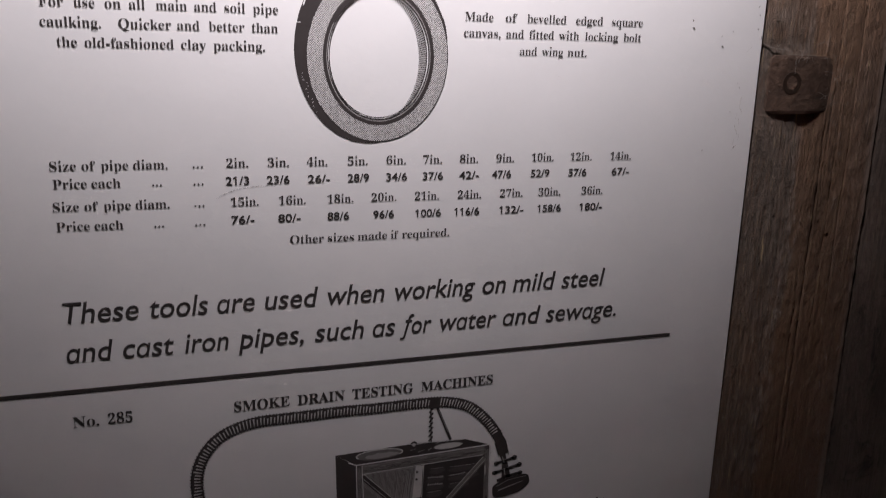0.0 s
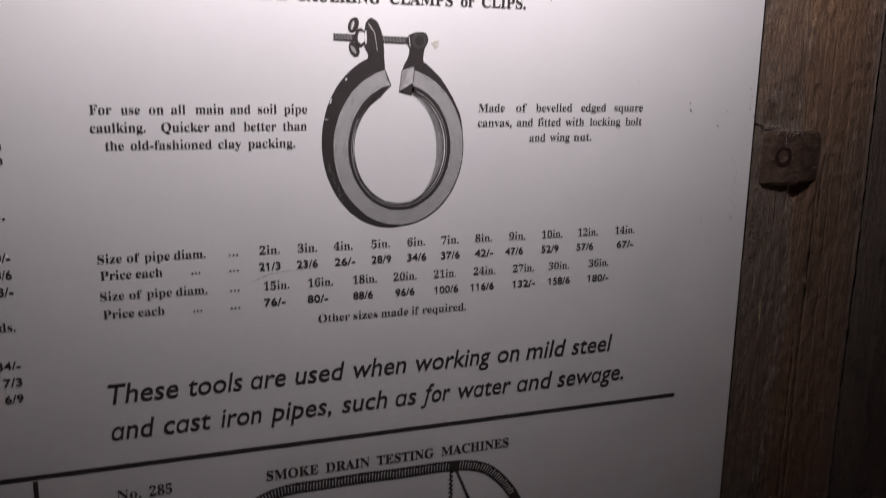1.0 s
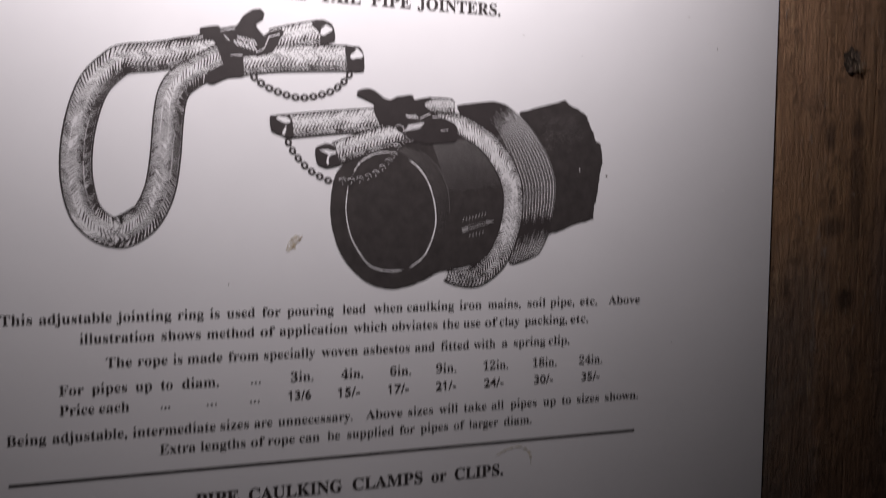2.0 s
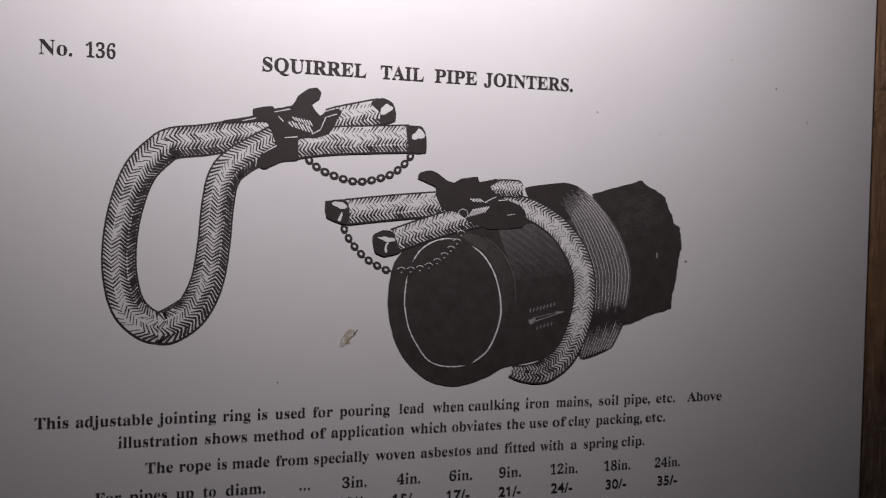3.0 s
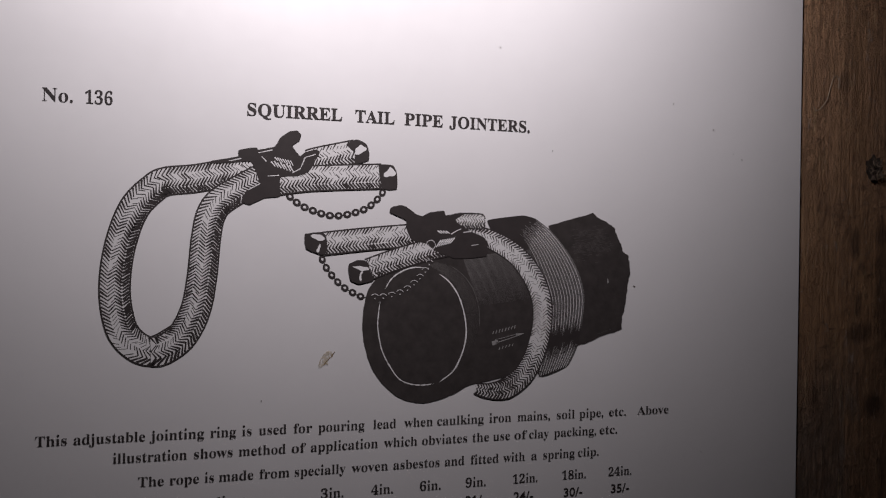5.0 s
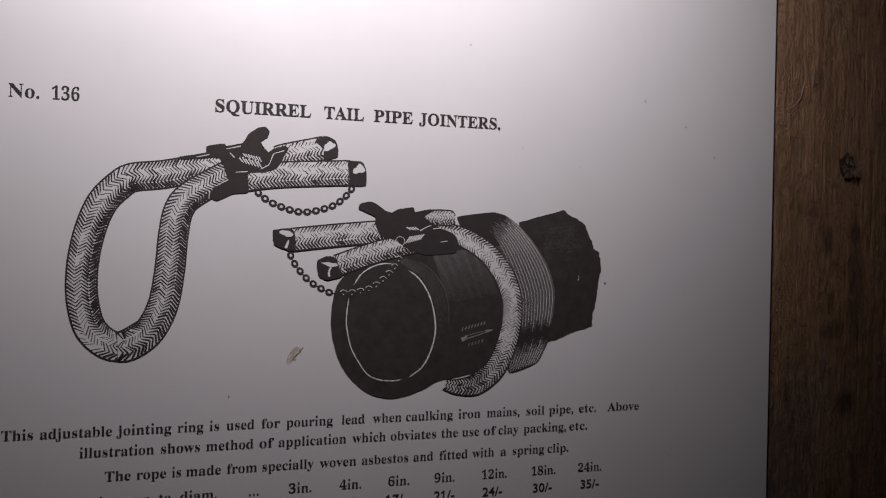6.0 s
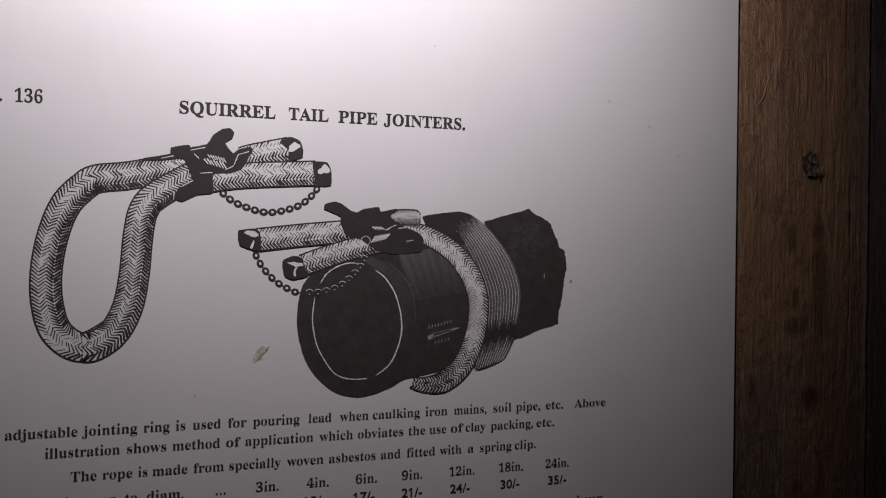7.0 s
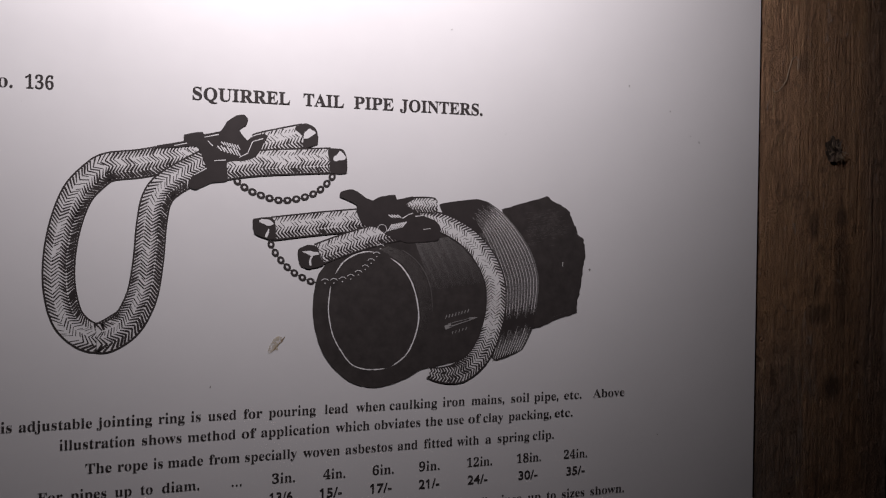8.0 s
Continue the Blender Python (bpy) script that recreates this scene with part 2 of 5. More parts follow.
def crack_depth(x, z):
    """How deep the drying cracks of the post go at a place on its face: x, from z, to z, half width, depth."""
    deep = 0.0
    for cx, za, zb, half, depth in CRACKS:
        if za < z < zb and abs(x - cx) < 0.009:
            line = cx + 0.0018 * noise.noise(Vector((cx * 90, z * 7.0, 2.0))) + 0.0009 * noise.noise(Vector((cx * 50, z * 55.0, 4.0)))
            off = abs(x - line) / half
            if off < 1:
                deep = max(deep, depth * (1 - off) * min(1.0, min(z - za, zb - z) / 0.04))
    return deep


def plank_face(name, x0, x1, z0, z1, y0, depth, mat, seed, parent=None, nx=60, nz=420, rough=0.0022, label="", worn=1.0, carved=False):
    """An upright timber whose front face and arrises are worn and uneven."""
    verts, faces = [], []
    for j in range(nz + 1):
        z = z0 + (z1 - z0) * j / nz
        for i in range(nx + 1):
            u = i / nx
            x = x0 + (x1 - x0) * u
            edge = min(u, 1 - u) * (x1 - x0)
            wear = 0.006 + 0.005 * noise.noise(Vector((seed + (9 if u > 0.5 else 0), 3.0, z * 6.0)))
            wear += 0.004 * noise.noise(Vector((seed, 7.0, z * 45.0)))
            wear *= worn
            d = max(0.0, 1 - edge / max(wear, 0.002)) ** 2 * max(wear, 0.002) * 0.9
            d += rough * noise.noise(Vector((x * 40 + seed, 1.0, z * 2.5)))
            d += rough * 0.6 * noise.noise(Vector((x * 170 + seed, 5.0, z * 7.0)))
            if carved and x > 0.485:
                ridge = noise.noise(Vector((x * 420 + 2.0 * noise.noise(Vector((x * 15, 3.0, z * 3.0))), 8.0, z * 26.0)))
                d += 0.0015 * ridge * abs(ridge) + 0.0010 * noise.noise(Vector((x * 90, 2.0, z * 70.0))) + crack_depth(x, z)
            shift = 0.003 * noise.noise(Vector((seed, 11.0 + 5 * (u > 0.5), z * 3.0))) * abs(2 * u - 1) ** 8
            verts.append((x + shift, y0 + d, z))
    w = nx + 1
    faces = [(j * w + i, j * w + i + 1, (j + 1) * w + i + 1, (j + 1) * w + i) for j in range(nz) for i in range(nx)]
    base = len(verts)
    for j in (0, nz):
        for i in (0, nx):
            x, _, z = verts[j * w + i]
            verts.append((x, y0 + depth, z))
    a, b, c, d = base, base + 1, base + 2, base + 3
    faces += [(b, a, c, d)]
    faces.append([j * w for j in range(nz, -1, -1)] + [a, c])
    faces.append([j * w + nx for j in range(nz + 1)] + [d, b])
    faces.append([i for i in range(w)] + [b, a])
    faces.append([nz * w + i for i in range(nx, -1, -1)] + [c, d])
    ob = mesh_ob(name, verts, faces, mat, parent, label)
    for p in ob.data.polygons:
        p.use_smooth = len(p.vertices) == 4
    return ob


ROOM = (-2.2, 1.6, -2.6, 0.30, 0.0, 2.7)   # x0 x1 y0 y1 z0 z1
x0, x1, y0, y1, z0, z1 = ROOM
tagged(box_ob("floor", x0 - 0.1, x1 + 0.1, y0 - 0.1, y1 + 0.1, -0.1, z0, FLOOR), "worn grey concrete floor of a dark shed", "floor", kind="structure")
tagged(box_ob("ceiling", x0 - 0.1, x1 + 0.1, y0 - 0.1, y1 + 0.1, z1, z1 + 0.1, TIMBER_GREY), "dark boarded timber ceiling", "ceiling", kind="structure")
tagged(box_ob("wall_south", x0, x1, y0 - 0.1, y0, z0, z1, DARK_WALL), "dingy plastered wall behind the viewer", "wall", kind="structure")
tagged(box_ob("wall_west", x0 - 0.1, x0, y0, y1, z0, z1, DARK_WALL), "dingy plastered side wall", "wall", kind="structure")
tagged(box_ob("wall_east", x1, x1 + 0.1, y0, y1, z0, z1, DARK_WALL), "dingy plastered side wall", "wall", kind="structure")
wall_north = tagged(box_ob("wall_north", x0, x1, 0.16, y1, z0, z1, DARK_WALL), "dark wall behind old upright boarding", "wall", kind="structure")

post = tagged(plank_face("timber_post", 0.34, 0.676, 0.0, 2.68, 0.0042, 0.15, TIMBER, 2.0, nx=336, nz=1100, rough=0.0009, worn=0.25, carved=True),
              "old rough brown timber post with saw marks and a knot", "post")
for n, (a, b) in enumerate(((0.6766, 0.885), (0.89, 1.10), (1.105, 1.34), (1.345, 1.58))):
    tagged(plank_face("wall_board", a, b, 0.0, 2.68, 0.0068, 0.03, BOARD_DARK, 20.0 + n, nx=60, nz=400, rough=0.0012, worn=0.12),
           "dark grey-brown upright timber board set back beside the post", "board", "upright wall boards")
for n in range(8):
    a = -2.18 + n * 0.31
    tagged(plank_face("wall_board", a, a + 0.305, 0.0, 2.68, 0.060, 0.03, TIMBER_GREY, 40.0 + n, nx=8, nz=60),
           "dark grey-brown upright timber board behind the sign", "board", "upright wall boards")

# ---- the printed sign ----
sign = tagged(new("sign_board"), "white plastic sign printed with black tool drawings, on old timber", "sign")
sign.location = (0.0, 0.0, 0.40)
PANEL_TOP, PANEL_RIGHT, PANEL_LEFT = 2.06, 0.4895, -0.95


def under(ob, parent):
    """Parent, keeping world coordinates in the mesh."""
    ob.parent = parent
    ob.matrix_parent_inverse = Matrix.Identity(4)
    shift = Vector((0, 0, 0))
    p = parent
    while p:
        shift += p.location
        p = p.parent
    ob.data.transform(Matrix.Translation(-shift))
    return ob


bm = bmesh.new()
box(bm, PANEL_LEFT, PANEL_RIGHT, 0.0, 0.0030, 0.40, PANEL_TOP, 0.0006)
under(part("panel", bm, WHITE), sign)

# ---- lettering ----
GLYPHS = {}
SLOPED = {"a": "\u0251", "f": "\u0192"}


def text_mesh(body, bold):
    cu = bpy.data.curves.new("glyph", "FONT")
    cu.body, cu.size, cu.resolution_u, cu.fill_mode, cu.offset = body, 1.0, 3, "BOTH", bold
    ob = new("glyph", cu)
    dg = bpy.context.evaluated_depsgraph_get()
    me = bpy.data.meshes.new_from_object(ob.evaluated_get(dg))
    verts = [tuple(v.co)[:2] for v in me.vertices]
    faces = [tuple(p.vertices) for p in me.polygons]
    bpy.data.objects.remove(ob)
    bpy.data.curves.remove(cu)
    bpy.data.meshes.remove(me)
    return verts, faces


def right_of(verts):
    return max(v[0] for v in verts) if verts else 0.0


def bookish(c):
    """The seriffed form of a letter or figure in Blender's built-in fonts."""
    if c.isdigit():
        return chr(0x1D7CE + ord(c) - 48)
    if "A" <= c <= "Z":
        return chr(0x1D400 + ord(c) - 65)
    if "a" <= c <= "z":
        return chr(0x1D41A + ord(c) - 97)
    return c


def glyph(c, bold, serif, slanted=False):
    key = (c, bold, serif, slanted)
    if key not in GLYPHS:
        form = bookish(c) if serif else (SLOPED.get(c, c) if slanted else c)
        weight = (0.007 if bold > 0.02 else -0.003) if serif and c.isalnum() else bold
        v, f = text_mesh(form, weight)
        if slanted and c == "a":
            k = max(q[1] for q in text_mesh("o", weight)[0]) / max(q[1] for q in v)
            v = [(x * k, y * k) for x, y in v]
        if not serif and c == "1":
            # the short flag of the figure one
            left, top = min(q[0] for q in v), max(q[1] for q in v)
            n = len(v)
            v = v + [(left + 0.03, top), (left - 0.05, top - 0.08), (left - 0.13, top - 0.12), (left - 0.13, top - 0.23), (left + 0.03, top - 0.16)]
            f = f + [tuple(range(n, n + 5))]
        if slanted and c == "p":
            # the stem of the sloped p stands a little above its bowl
            top, stem = max(q[1] for q in v), min(q[0] for q in v)
            v = [(x, y + 0.10 * top) if y > 0.86 * top and x < stem + 0.13 * top else (x, y) for x, y in v]
        advance = right_of(text_mesh("n" + form + "n", weight)[0]) - right_of(text_mesh("nn", weight)[0])
        if slanted and c in SLOPED:
            advance *= k if c == "a" else 0.84
        if serif and c == "i":
            # keep the dot clear of the stem
            level = max(q[1] for q in text_mesh(bookish("n"), weight)[0]) * 1.06
            v = [(x, y + 0.055) if y > level else (x, y - 0.02 * (y > 0.85 * level)) for x, y in v]
        GLYPHS[key] = (v, f, advance)
    return GLYPHS[key]


CAP = {False: max(v[1] for v in text_mesh("H", 0.0)[0]), True: max(v[1] for v in text_mesh(bookish("H"), 0.0)[0])}


def lettering(body, left, right, base, cap, bold=0.012, serif=True, slant=0.0, parent=None, y=-0.0004, gap=0.30, name="lettering", spans=None):
    """One line of print in mm, fitted between its two ends, or word by word between the ends of each."""
    words = body.split()
    s = cap / CAP[serif]
    if not spans:
        wide = [sum(glyph(c, bold, serif)[2] for c in w) for w in words]
        total = sum(wide) + gap * (len(words) - 1)
        spans, x = [], left
        for w in wide:
            spans += [x, x + w * (right - left) / total]
            x += (w + gap) * (right - left) / total
    verts, faces = [], []
    for w, a, b in zip(words, spans[::2], spans[1::2]):
        k, x, own = len(verts), 0.0, []
        for c in w:
            gv, gf, advance = glyph(c, bold, serif, slant > 0)
            n = k + len(own)
            own += [(x + v[0] + slant * v[1], v[1]) for v in gv]
            faces += [tuple(i + n for i in f) for f in gf]
            x += advance
        lo, hi = min(v[0] for v in own if v[1] > -0.05 or w[0] != "f" or not slant), max(v[0] for v in own)
        verts += [((a + (vx - lo) * (b - a) / (hi - lo)) / 1000, y, (base + vy * s) / 1000) for vx, vy in own]
    return under(mesh_ob(name, verts, faces, INK), parent or sign)


def rule(left, right, base, thick, y=-0.0004):
    n = 60
    verts, faces = [], []
    for i in range(n + 1):
        x = left + (right - left) * i / n
        wob = 0.12 * noise.noise(Vector((x * 0.05, base, 0)))
        verts += [(x / 1000, y, (base - thick / 2 + wob) / 1000), (x / 1000, y, (base + thick / 2 + wob * 0.6) / 1000)]
    faces = [(2 * i, 2 * i + 2, 2 * i + 3, 2 * i + 1) for i in range(n)]
    return under(mesh_ob("printed_rule", verts, faces, INK), sign)


def dots(left, right, base):
    bm = bmesh.new()
    for k in range(3):
        made = bmesh.ops.create_circle(bm, cap_ends=True, segments=10, radius=0.00085)["verts"]
        bmesh.ops.rotate(bm, verts=made, cent=(0, 0, 0), matrix=Matrix.Rotation(radians(90), 3, "X"))
        bmesh.ops.translate(bm, verts=made, vec=((left + (right - left) * (k + 0.5) / 3) / 1000, -0.0004, (base + 1) / 1000))
    return under(part("leader_dots", bm, INK), sign)


def cells(body, lefts, width, base, cap, serif):
    for word, left in zip(body.split(), lefts):
        lettering(word, left, left + width * len(word) / 4, base, cap, 0.012 if serif else 0.016, serif)


# first entry
lettering("No. 136", -242, -190, 1733, 10.6, spans=(-242, -219.5, -210.5, -190))
lettering("SQUIRREL TAIL PIPE JOINTERS.", -83, 177.5, 1731.5, 10.4, 0.03, gap=0.6, spans=(-83.5, -2, 9.5, 45.5, 54.5, 91, 97, 177.2))
lettering("This adjustable jointing ring is used for pouring lead when caulking iron mains, soil pipe, etc.  Above", -242, 333, 1459.5, 8.0, spans=(-243.5, -220.5, -215.5, -161.5, -158, -115, -110, -89, -84, -76, -70, -46.5, -40.5, -24.5, -19, 22, 30, 51, 58.5, 85.5, 89.5, 135, 140.5, 162.5, 169, 202.5, 209.5, 228.5, 233.5, 259.5, 265.5, 284.5, 297, 332.5))
lettering("illustration shows method of application which obviates the use of clay packing, etc.", -185, 277, 1442.5, 8.0, spans=(-186, -128.5, -123, -91.5, -86.5, -47, -42, -29.5, -25.5, 34.5, 40, 71, 75.5, 119, 124, 140.5, 144.5, 161.5, 166, 179, 181, 201.5, 207, 252, 255.5, 275))
lettering("The rope is made from specially woven asbestos and fitted with a spring clip.", -165, 257, 1422, 8.0, spans=(-166.5, -146.5, -142, -118.5, -114, -106.5, -102.5, -74, -69, -43.5, -39, 5.5, 11, 44, 49, 92.5, 97.5, 116.5, 122.5, 150.5, 155, 177, 183.5, 189.5, 196, 229, 232.5, 255))
lettering("For pipes up to diam.", -202, -77, 1401, 8.0, spans=(-202, -183.5, -177.5, -150.5, -144, -131, -124, -114.5, -107, -77))
lettering("Price each", -202, -149, 1384.5, 8.0)
dots(-51, -41, 1401), dots(-125, -116, 1384.5), dots(-88, -78, 1384.5), dots(-52, -42, 1384.5)
cells("3in. 4in. 6in. 9in.", (-16, 29, 74, 118), 20, 1401, 8.2, True)
cells("12in. 18in. 24in.", (165, 216, 266), 20.4, 1401, 8.2, True)
cells("13/6 15/- 17/- 21/- 24/- 30/- 35/-", (-18, 26, 72, 118, 166, 218, 269), 20, 1384.5, 8.0, False)
lettering("Being adjustable, intermediate sizes are unnecessary.  Above sizes will take all pipes up to sizes shown.", -241, 333, 1362.5, 8.0, spans=(-241, -212, -207.5, -151, -146.5, -80, -76, -52, -47.5, -32, -27, 39.5, 51.5, 86, 91.5, 115.5, 121.5, 140, 146, 169, 174, 186.5, 193.5, 221, 228, 241.5, 248, 258, 264.5, 289, 295.5, 333.5))
lettering("Extra lengths of rope can be supplied for pipes of larger diam.", -125, 216, 1346, 8.0, spans=(-125.5, -96.5, -92.5, -55, -50.5, -38.5, -36, -12.5, -8.5, 9.5, 16.5, 28, 34.5, 78, 83.5, 98, 103.5, 130.5, 136, 147, 151.5, 181, 187, 216))
rule(-240, 330, 1330, 2.2)

# second entry
lettering("No. 138", -241, -190, 1297.5, 10.4, spans=(-241.5, -218, -209.5, -189.5))
lettering("PIPE CAULKING CLAMPS or CLIPS.", -97, 187, 1298, 10.6, 0.03, gap=0.55, spans=(-97, -61, -52.5, 30, 39.5, 106, 114.5, 129.5, 137.5, 187))
lettering("For use on all main and soil pipe", -243, -45, 1191, 8.4, spans=(-243, -224, -216, -199.5, -191.5, -178.5, -172, -159, -150, -124, -118, -99, -92, -74, -67, -44.5))
lettering("caulking.  Quicker and better than", -243, -45, 1174.5, 8.4, spans=(-243.5, -195.5, -181.5, -138, -133, -114, -106, -75, -68.5, -45))
lettering("the old-fashioned clay packing.", -230, -56, 1158, 8.4, spans=(-231.5, -215.5, -209.5, -136.5, -130.5, -109, -102.5, -57))
lettering("Made of bevelled edged square", 136, 335, 1191.5, 8.4, spans=(136.5, 166.5, 179.5, 192, 203, 246.5, 257.5, 288.5, 299, 335.5))
lettering("canvas, and fitted with locking bolt", 136, 335, 1176, 8.4, spans=(136, 175, 181, 200, 206, 233.5, 239, 262, 269, 307.5, 314, 335))
lettering("and wing nut.", 197, 272, 1159.5, 8.4, spans=(196.5, 215.5, 221, 245, 250, 272))
for base in (1051.5, 1015):
    lettering("Size of pipe diam.", -245, -147, base, 8.2, spans=(-245.5, -224, -219.5, -208, -203.5, -180.5, -176.5, -147))
    dots(-126, -115, base)
for base in (1035.5, 997):
    lettering("Price each", -244, -188, base, 8.2)
    dots(-162, -152, base), dots(-126, -115, base)
cells("2in. 3in. 4in. 5in. 6in. 7in. 8in. 9in.", (-95, -57, -20, 20, 59, 97, 136, 176), 20, 1051.5, 8.2, True)
cells("10in. 12in. 14in.", (216, 261, 309), 20.4, 1051.5, 8.2, True)
cells("21/3 23/6 26/- 28/9 34/6 37/6 42/- 47/6 52/9 57/6 67/-", (-96, -58, -19, 20, 59, 97, 136, 172, 216, 260, 312), 21.5, 1035, 7.6, False)
cells("15in. 16in. 18in. 20in. 21in. 24in. 27in. 30in. 36in.", (-92, -47, 0, 44, 89, 135, 182, 226, 277), 20.6, 1014.5, 8.2, True)
cells("76/- 80/- 88/6 96/6", (-92, -48, 0, 46), 21.5, 997.5, 7.6, False)
cells("100/6 116/6 132/- 158/6 180/-", (90, 132, 182, 226, 276), 22, 997, 7.6, False)
lettering("Other sizes made if required.", -37, 127, 975.5, 8.2)
lettering("These tools are used when working on mild steel", -241, 314, 910, 20.0, 0.006, False, 0.18, spans=(-245, -179.5, -169.5, -116.5, -108, -72.5, -62.5, -10, -0.5, 58.5, 69.5, 158, 166.5, 193.5, 202, 252.5, 260, 313.5))
lettering("and cast iron pipes, such as for water and sewage.", -243, 332, 872, 20.0, 0.006, False, 0.18, spans=(-244.5, -204, -195.5, -149.5, -139.5, -98.5, -89, -25, -13.5, 37, 46.5, 70.5, 81.5, 110.5, 119.5, 184.5, 192, 236.5, 243.5, 331.5))
rule(-900, 406.5, 843, 4.2)

# third entry
lettering("No. 285", -243, -191, 806.5, 10.8, spans=(-244, -221, -213, -191))
lettering("SMOKE DRAIN TESTING MACHINES", -95, 184, 805, 10.6, 0.03, gap=0.55, spans=(-95.5, -40, -32, 17, 25, 91.5, 100.5, 183.5))

for word, base in (("n", 1160), ("n", 1147)):
    lettering(word, -323, -317, base, 8.2)
lettering("s.", -329, -320, 1097, 8.4)
lettering("nds.", -341, -320, 992, 8.4)
for word, left, base in (("0/-", -332, 1058), ("8/6", -333, 1042), ("8/-", -333, 1026), ("34/-", -339, 954.5), ("7/3", -335, 938), ("6/9", -335, 921.5)):
    lettering(word, left, -319, base, 7.8, 0.016, False)
lettering("smoke", 303, 337, 634, 8.4)
rule(-318.5, -314, 741, 196)


# ---- drawings ----
def layer(n):
    return -0.0003 - 0.00003 * n


def smooth(pts, closed=False, n=8, k=0.5):
    """A rounded line through a few guide points."""
    p = [Vector(q) for q in pts]
    m = len(p)
    out = []
    for i in range(m if closed else m - 1):
        a, b, c, d = (p[(i + q) % m] if closed else p[min(max(i + q, 0), m - 1)] for q in (-1, 0, 1, 2))
        for j in range(n):
            t = j / n
            m0, m1 = (c - a) * k, (d - b) * k
            out.append(b * (2 * t ** 3 - 3 * t * t + 1) + m0 * (t ** 3 - 2 * t * t + t) + c * (3 * t * t - 2 * t ** 3) + m1 * (t ** 3 - t * t))
    if not closed:
        out.append(p[-1])
    return out


class Path:
    def __init__(self, pts, n=14):
        self.p = smooth(pts, False, n)
        self.s = [0.0]
        for a, b in zip(self.p, self.p[1:]):
            self.s.append(self.s[-1] + (b - a).length)
        self.length = self.s[-1]

    def at(self, s, off=0.0):
        s = min(max(s, 0.0), self.length)
        i = 0
        lo, hi = 0, len(self.s) - 2
        while lo < hi:
            i = (lo + hi + 1) // 2
            if self.s[i] <= s:
                lo = i
            else:
                hi = i - 1
        i = lo
        a, b = self.p[i], self.p[i + 1]
        d = b - a
        t = (s - self.s[i]) / max(d.length, 1e-9)
        prev = self.p[max(i - 1, 0)]
        ahead = self.p[min(i + 2, len(self.p) - 1)]
        w = (b - prev).normalized().lerp((ahead - a).normalized(), t)
        nrm = Vector((-w.y, w.x)).normalized()
        return a + d * t + nrm * off, nrm


def flat(name, pts, mat, n, parent, rounded=True, ragged=0.0, roundness=0.5):
    q = smooth(pts, True, 6, roundness) if rounded else [Vector(p) for p in pts]
    if ragged and not rounded:
        q = [a.lerp(b, k / 6) for a, b in zip(q, q[1:] + q[:1]) for k in range(6)]
    if ragged:
        q = [v + Vector((noise.noise(Vector((v.x, v.y, 1.0)) * 0.3), noise.noise(Vector((v.x, v.y, 9.0)) * 0.3))) * ragged * 1.2 for v in q]
    return under(mesh_ob(name, [(v.x / 1000, layer(n), v.y / 1000) for v in q], [tuple(range(len(q)))], mat), parent)


def ribbon(name, path, width, mat, n, parent, ragged=0.15, s0=0.0, s1=None, steps=90, ends=0.0):
    s1 = path.length if s1 is None else s1
    verts = []
    for i in range(steps + 1):
        s = s0 + (s1 - s0) * i / steps
        w = width(s / path.length) if callable(width) else width
        if ends:
            w *= min(1.0, (min(s - s0, s1 - s) / ends + 0.02)) ** 0.5
        r = ragged * noise.noise(Vector((s * 0.35, width if not callable(width) else 1.0, n)))
        for side in (-1, 1):
            v, _ = path.at(s, side * (w / 2 + r))
            verts.append((v.x / 1000, layer(n), v.y / 1000))
    faces = [(2 * i, 2 * i + 2, 2 * i + 3, 2 * i + 1) for i in range(steps)]
    return under(mesh_ob(name, verts, faces, mat), parent)


def strokes(name, quads, mat, n, parent):
    """Many small pen strokes as one mesh."""
    verts, faces = [], []
    for q in quads:
        k = len(verts)
        verts += [(v[0] / 1000, layer(n), v[1] / 1000) for v in q]
        faces.append(tuple(range(k, k + len(q))))
    ob = under(mesh_ob(name, verts, faces, mat), parent)
    return tagged(ob, kind="stuff")


def pen(a, b, wa, wb):
    a, b = Vector(a), Vector(b)
    d = (b - a).normalized()
    m = Vector((-d.y, d.x))
    return [a - m * wa / 2, b - m * wb / 2, b + m * wb / 2, a + m * wa / 2]


WEAVE = material("off_white_print", (0.74, 0.73, 0.735), 0.42)


def tone_between(tones, q):
    """The tone at q, from 0 to 1, among evenly spaced tones."""
    q = min(max(q, 0.0), 1.0) * (len(tones) - 1)
    i = min(int(q), len(tones) - 2)
    return tones[i] + (tones[i + 1] - tones[i]) * (q - i)


LOOP_TONES = (0.70, 0.46, 0.20, 0.48, 0.90, 0.94)
END_TONES = (0.56, 0.16, 0.06, 0.58, 0.74, 0.74)


def lit_from(light, tones):
    """Shading of a round rope: pale on the side towards the light, dark on the far side."""
    lit = Vector(light)

    def shade(t, u, nrm):
        return tone_between(tones, 0.5 - u * min(max(nrm.dot(lit) * 1.6, -1.0), 1.0))
    return shade


def binding_shade(t, u, nrm):
    lower = min(max((t - 0.66) / 0.2, 0.0), 1.0)
    return tone_between((0.52, 0.20, 0.10, 0.20, 0.56, 0.74), u + 0.5) * (1 - lower) + tone_between((0.72, 0.62, 0.62, 0.68, 0.74, 0.80), u + 0.5) * lower


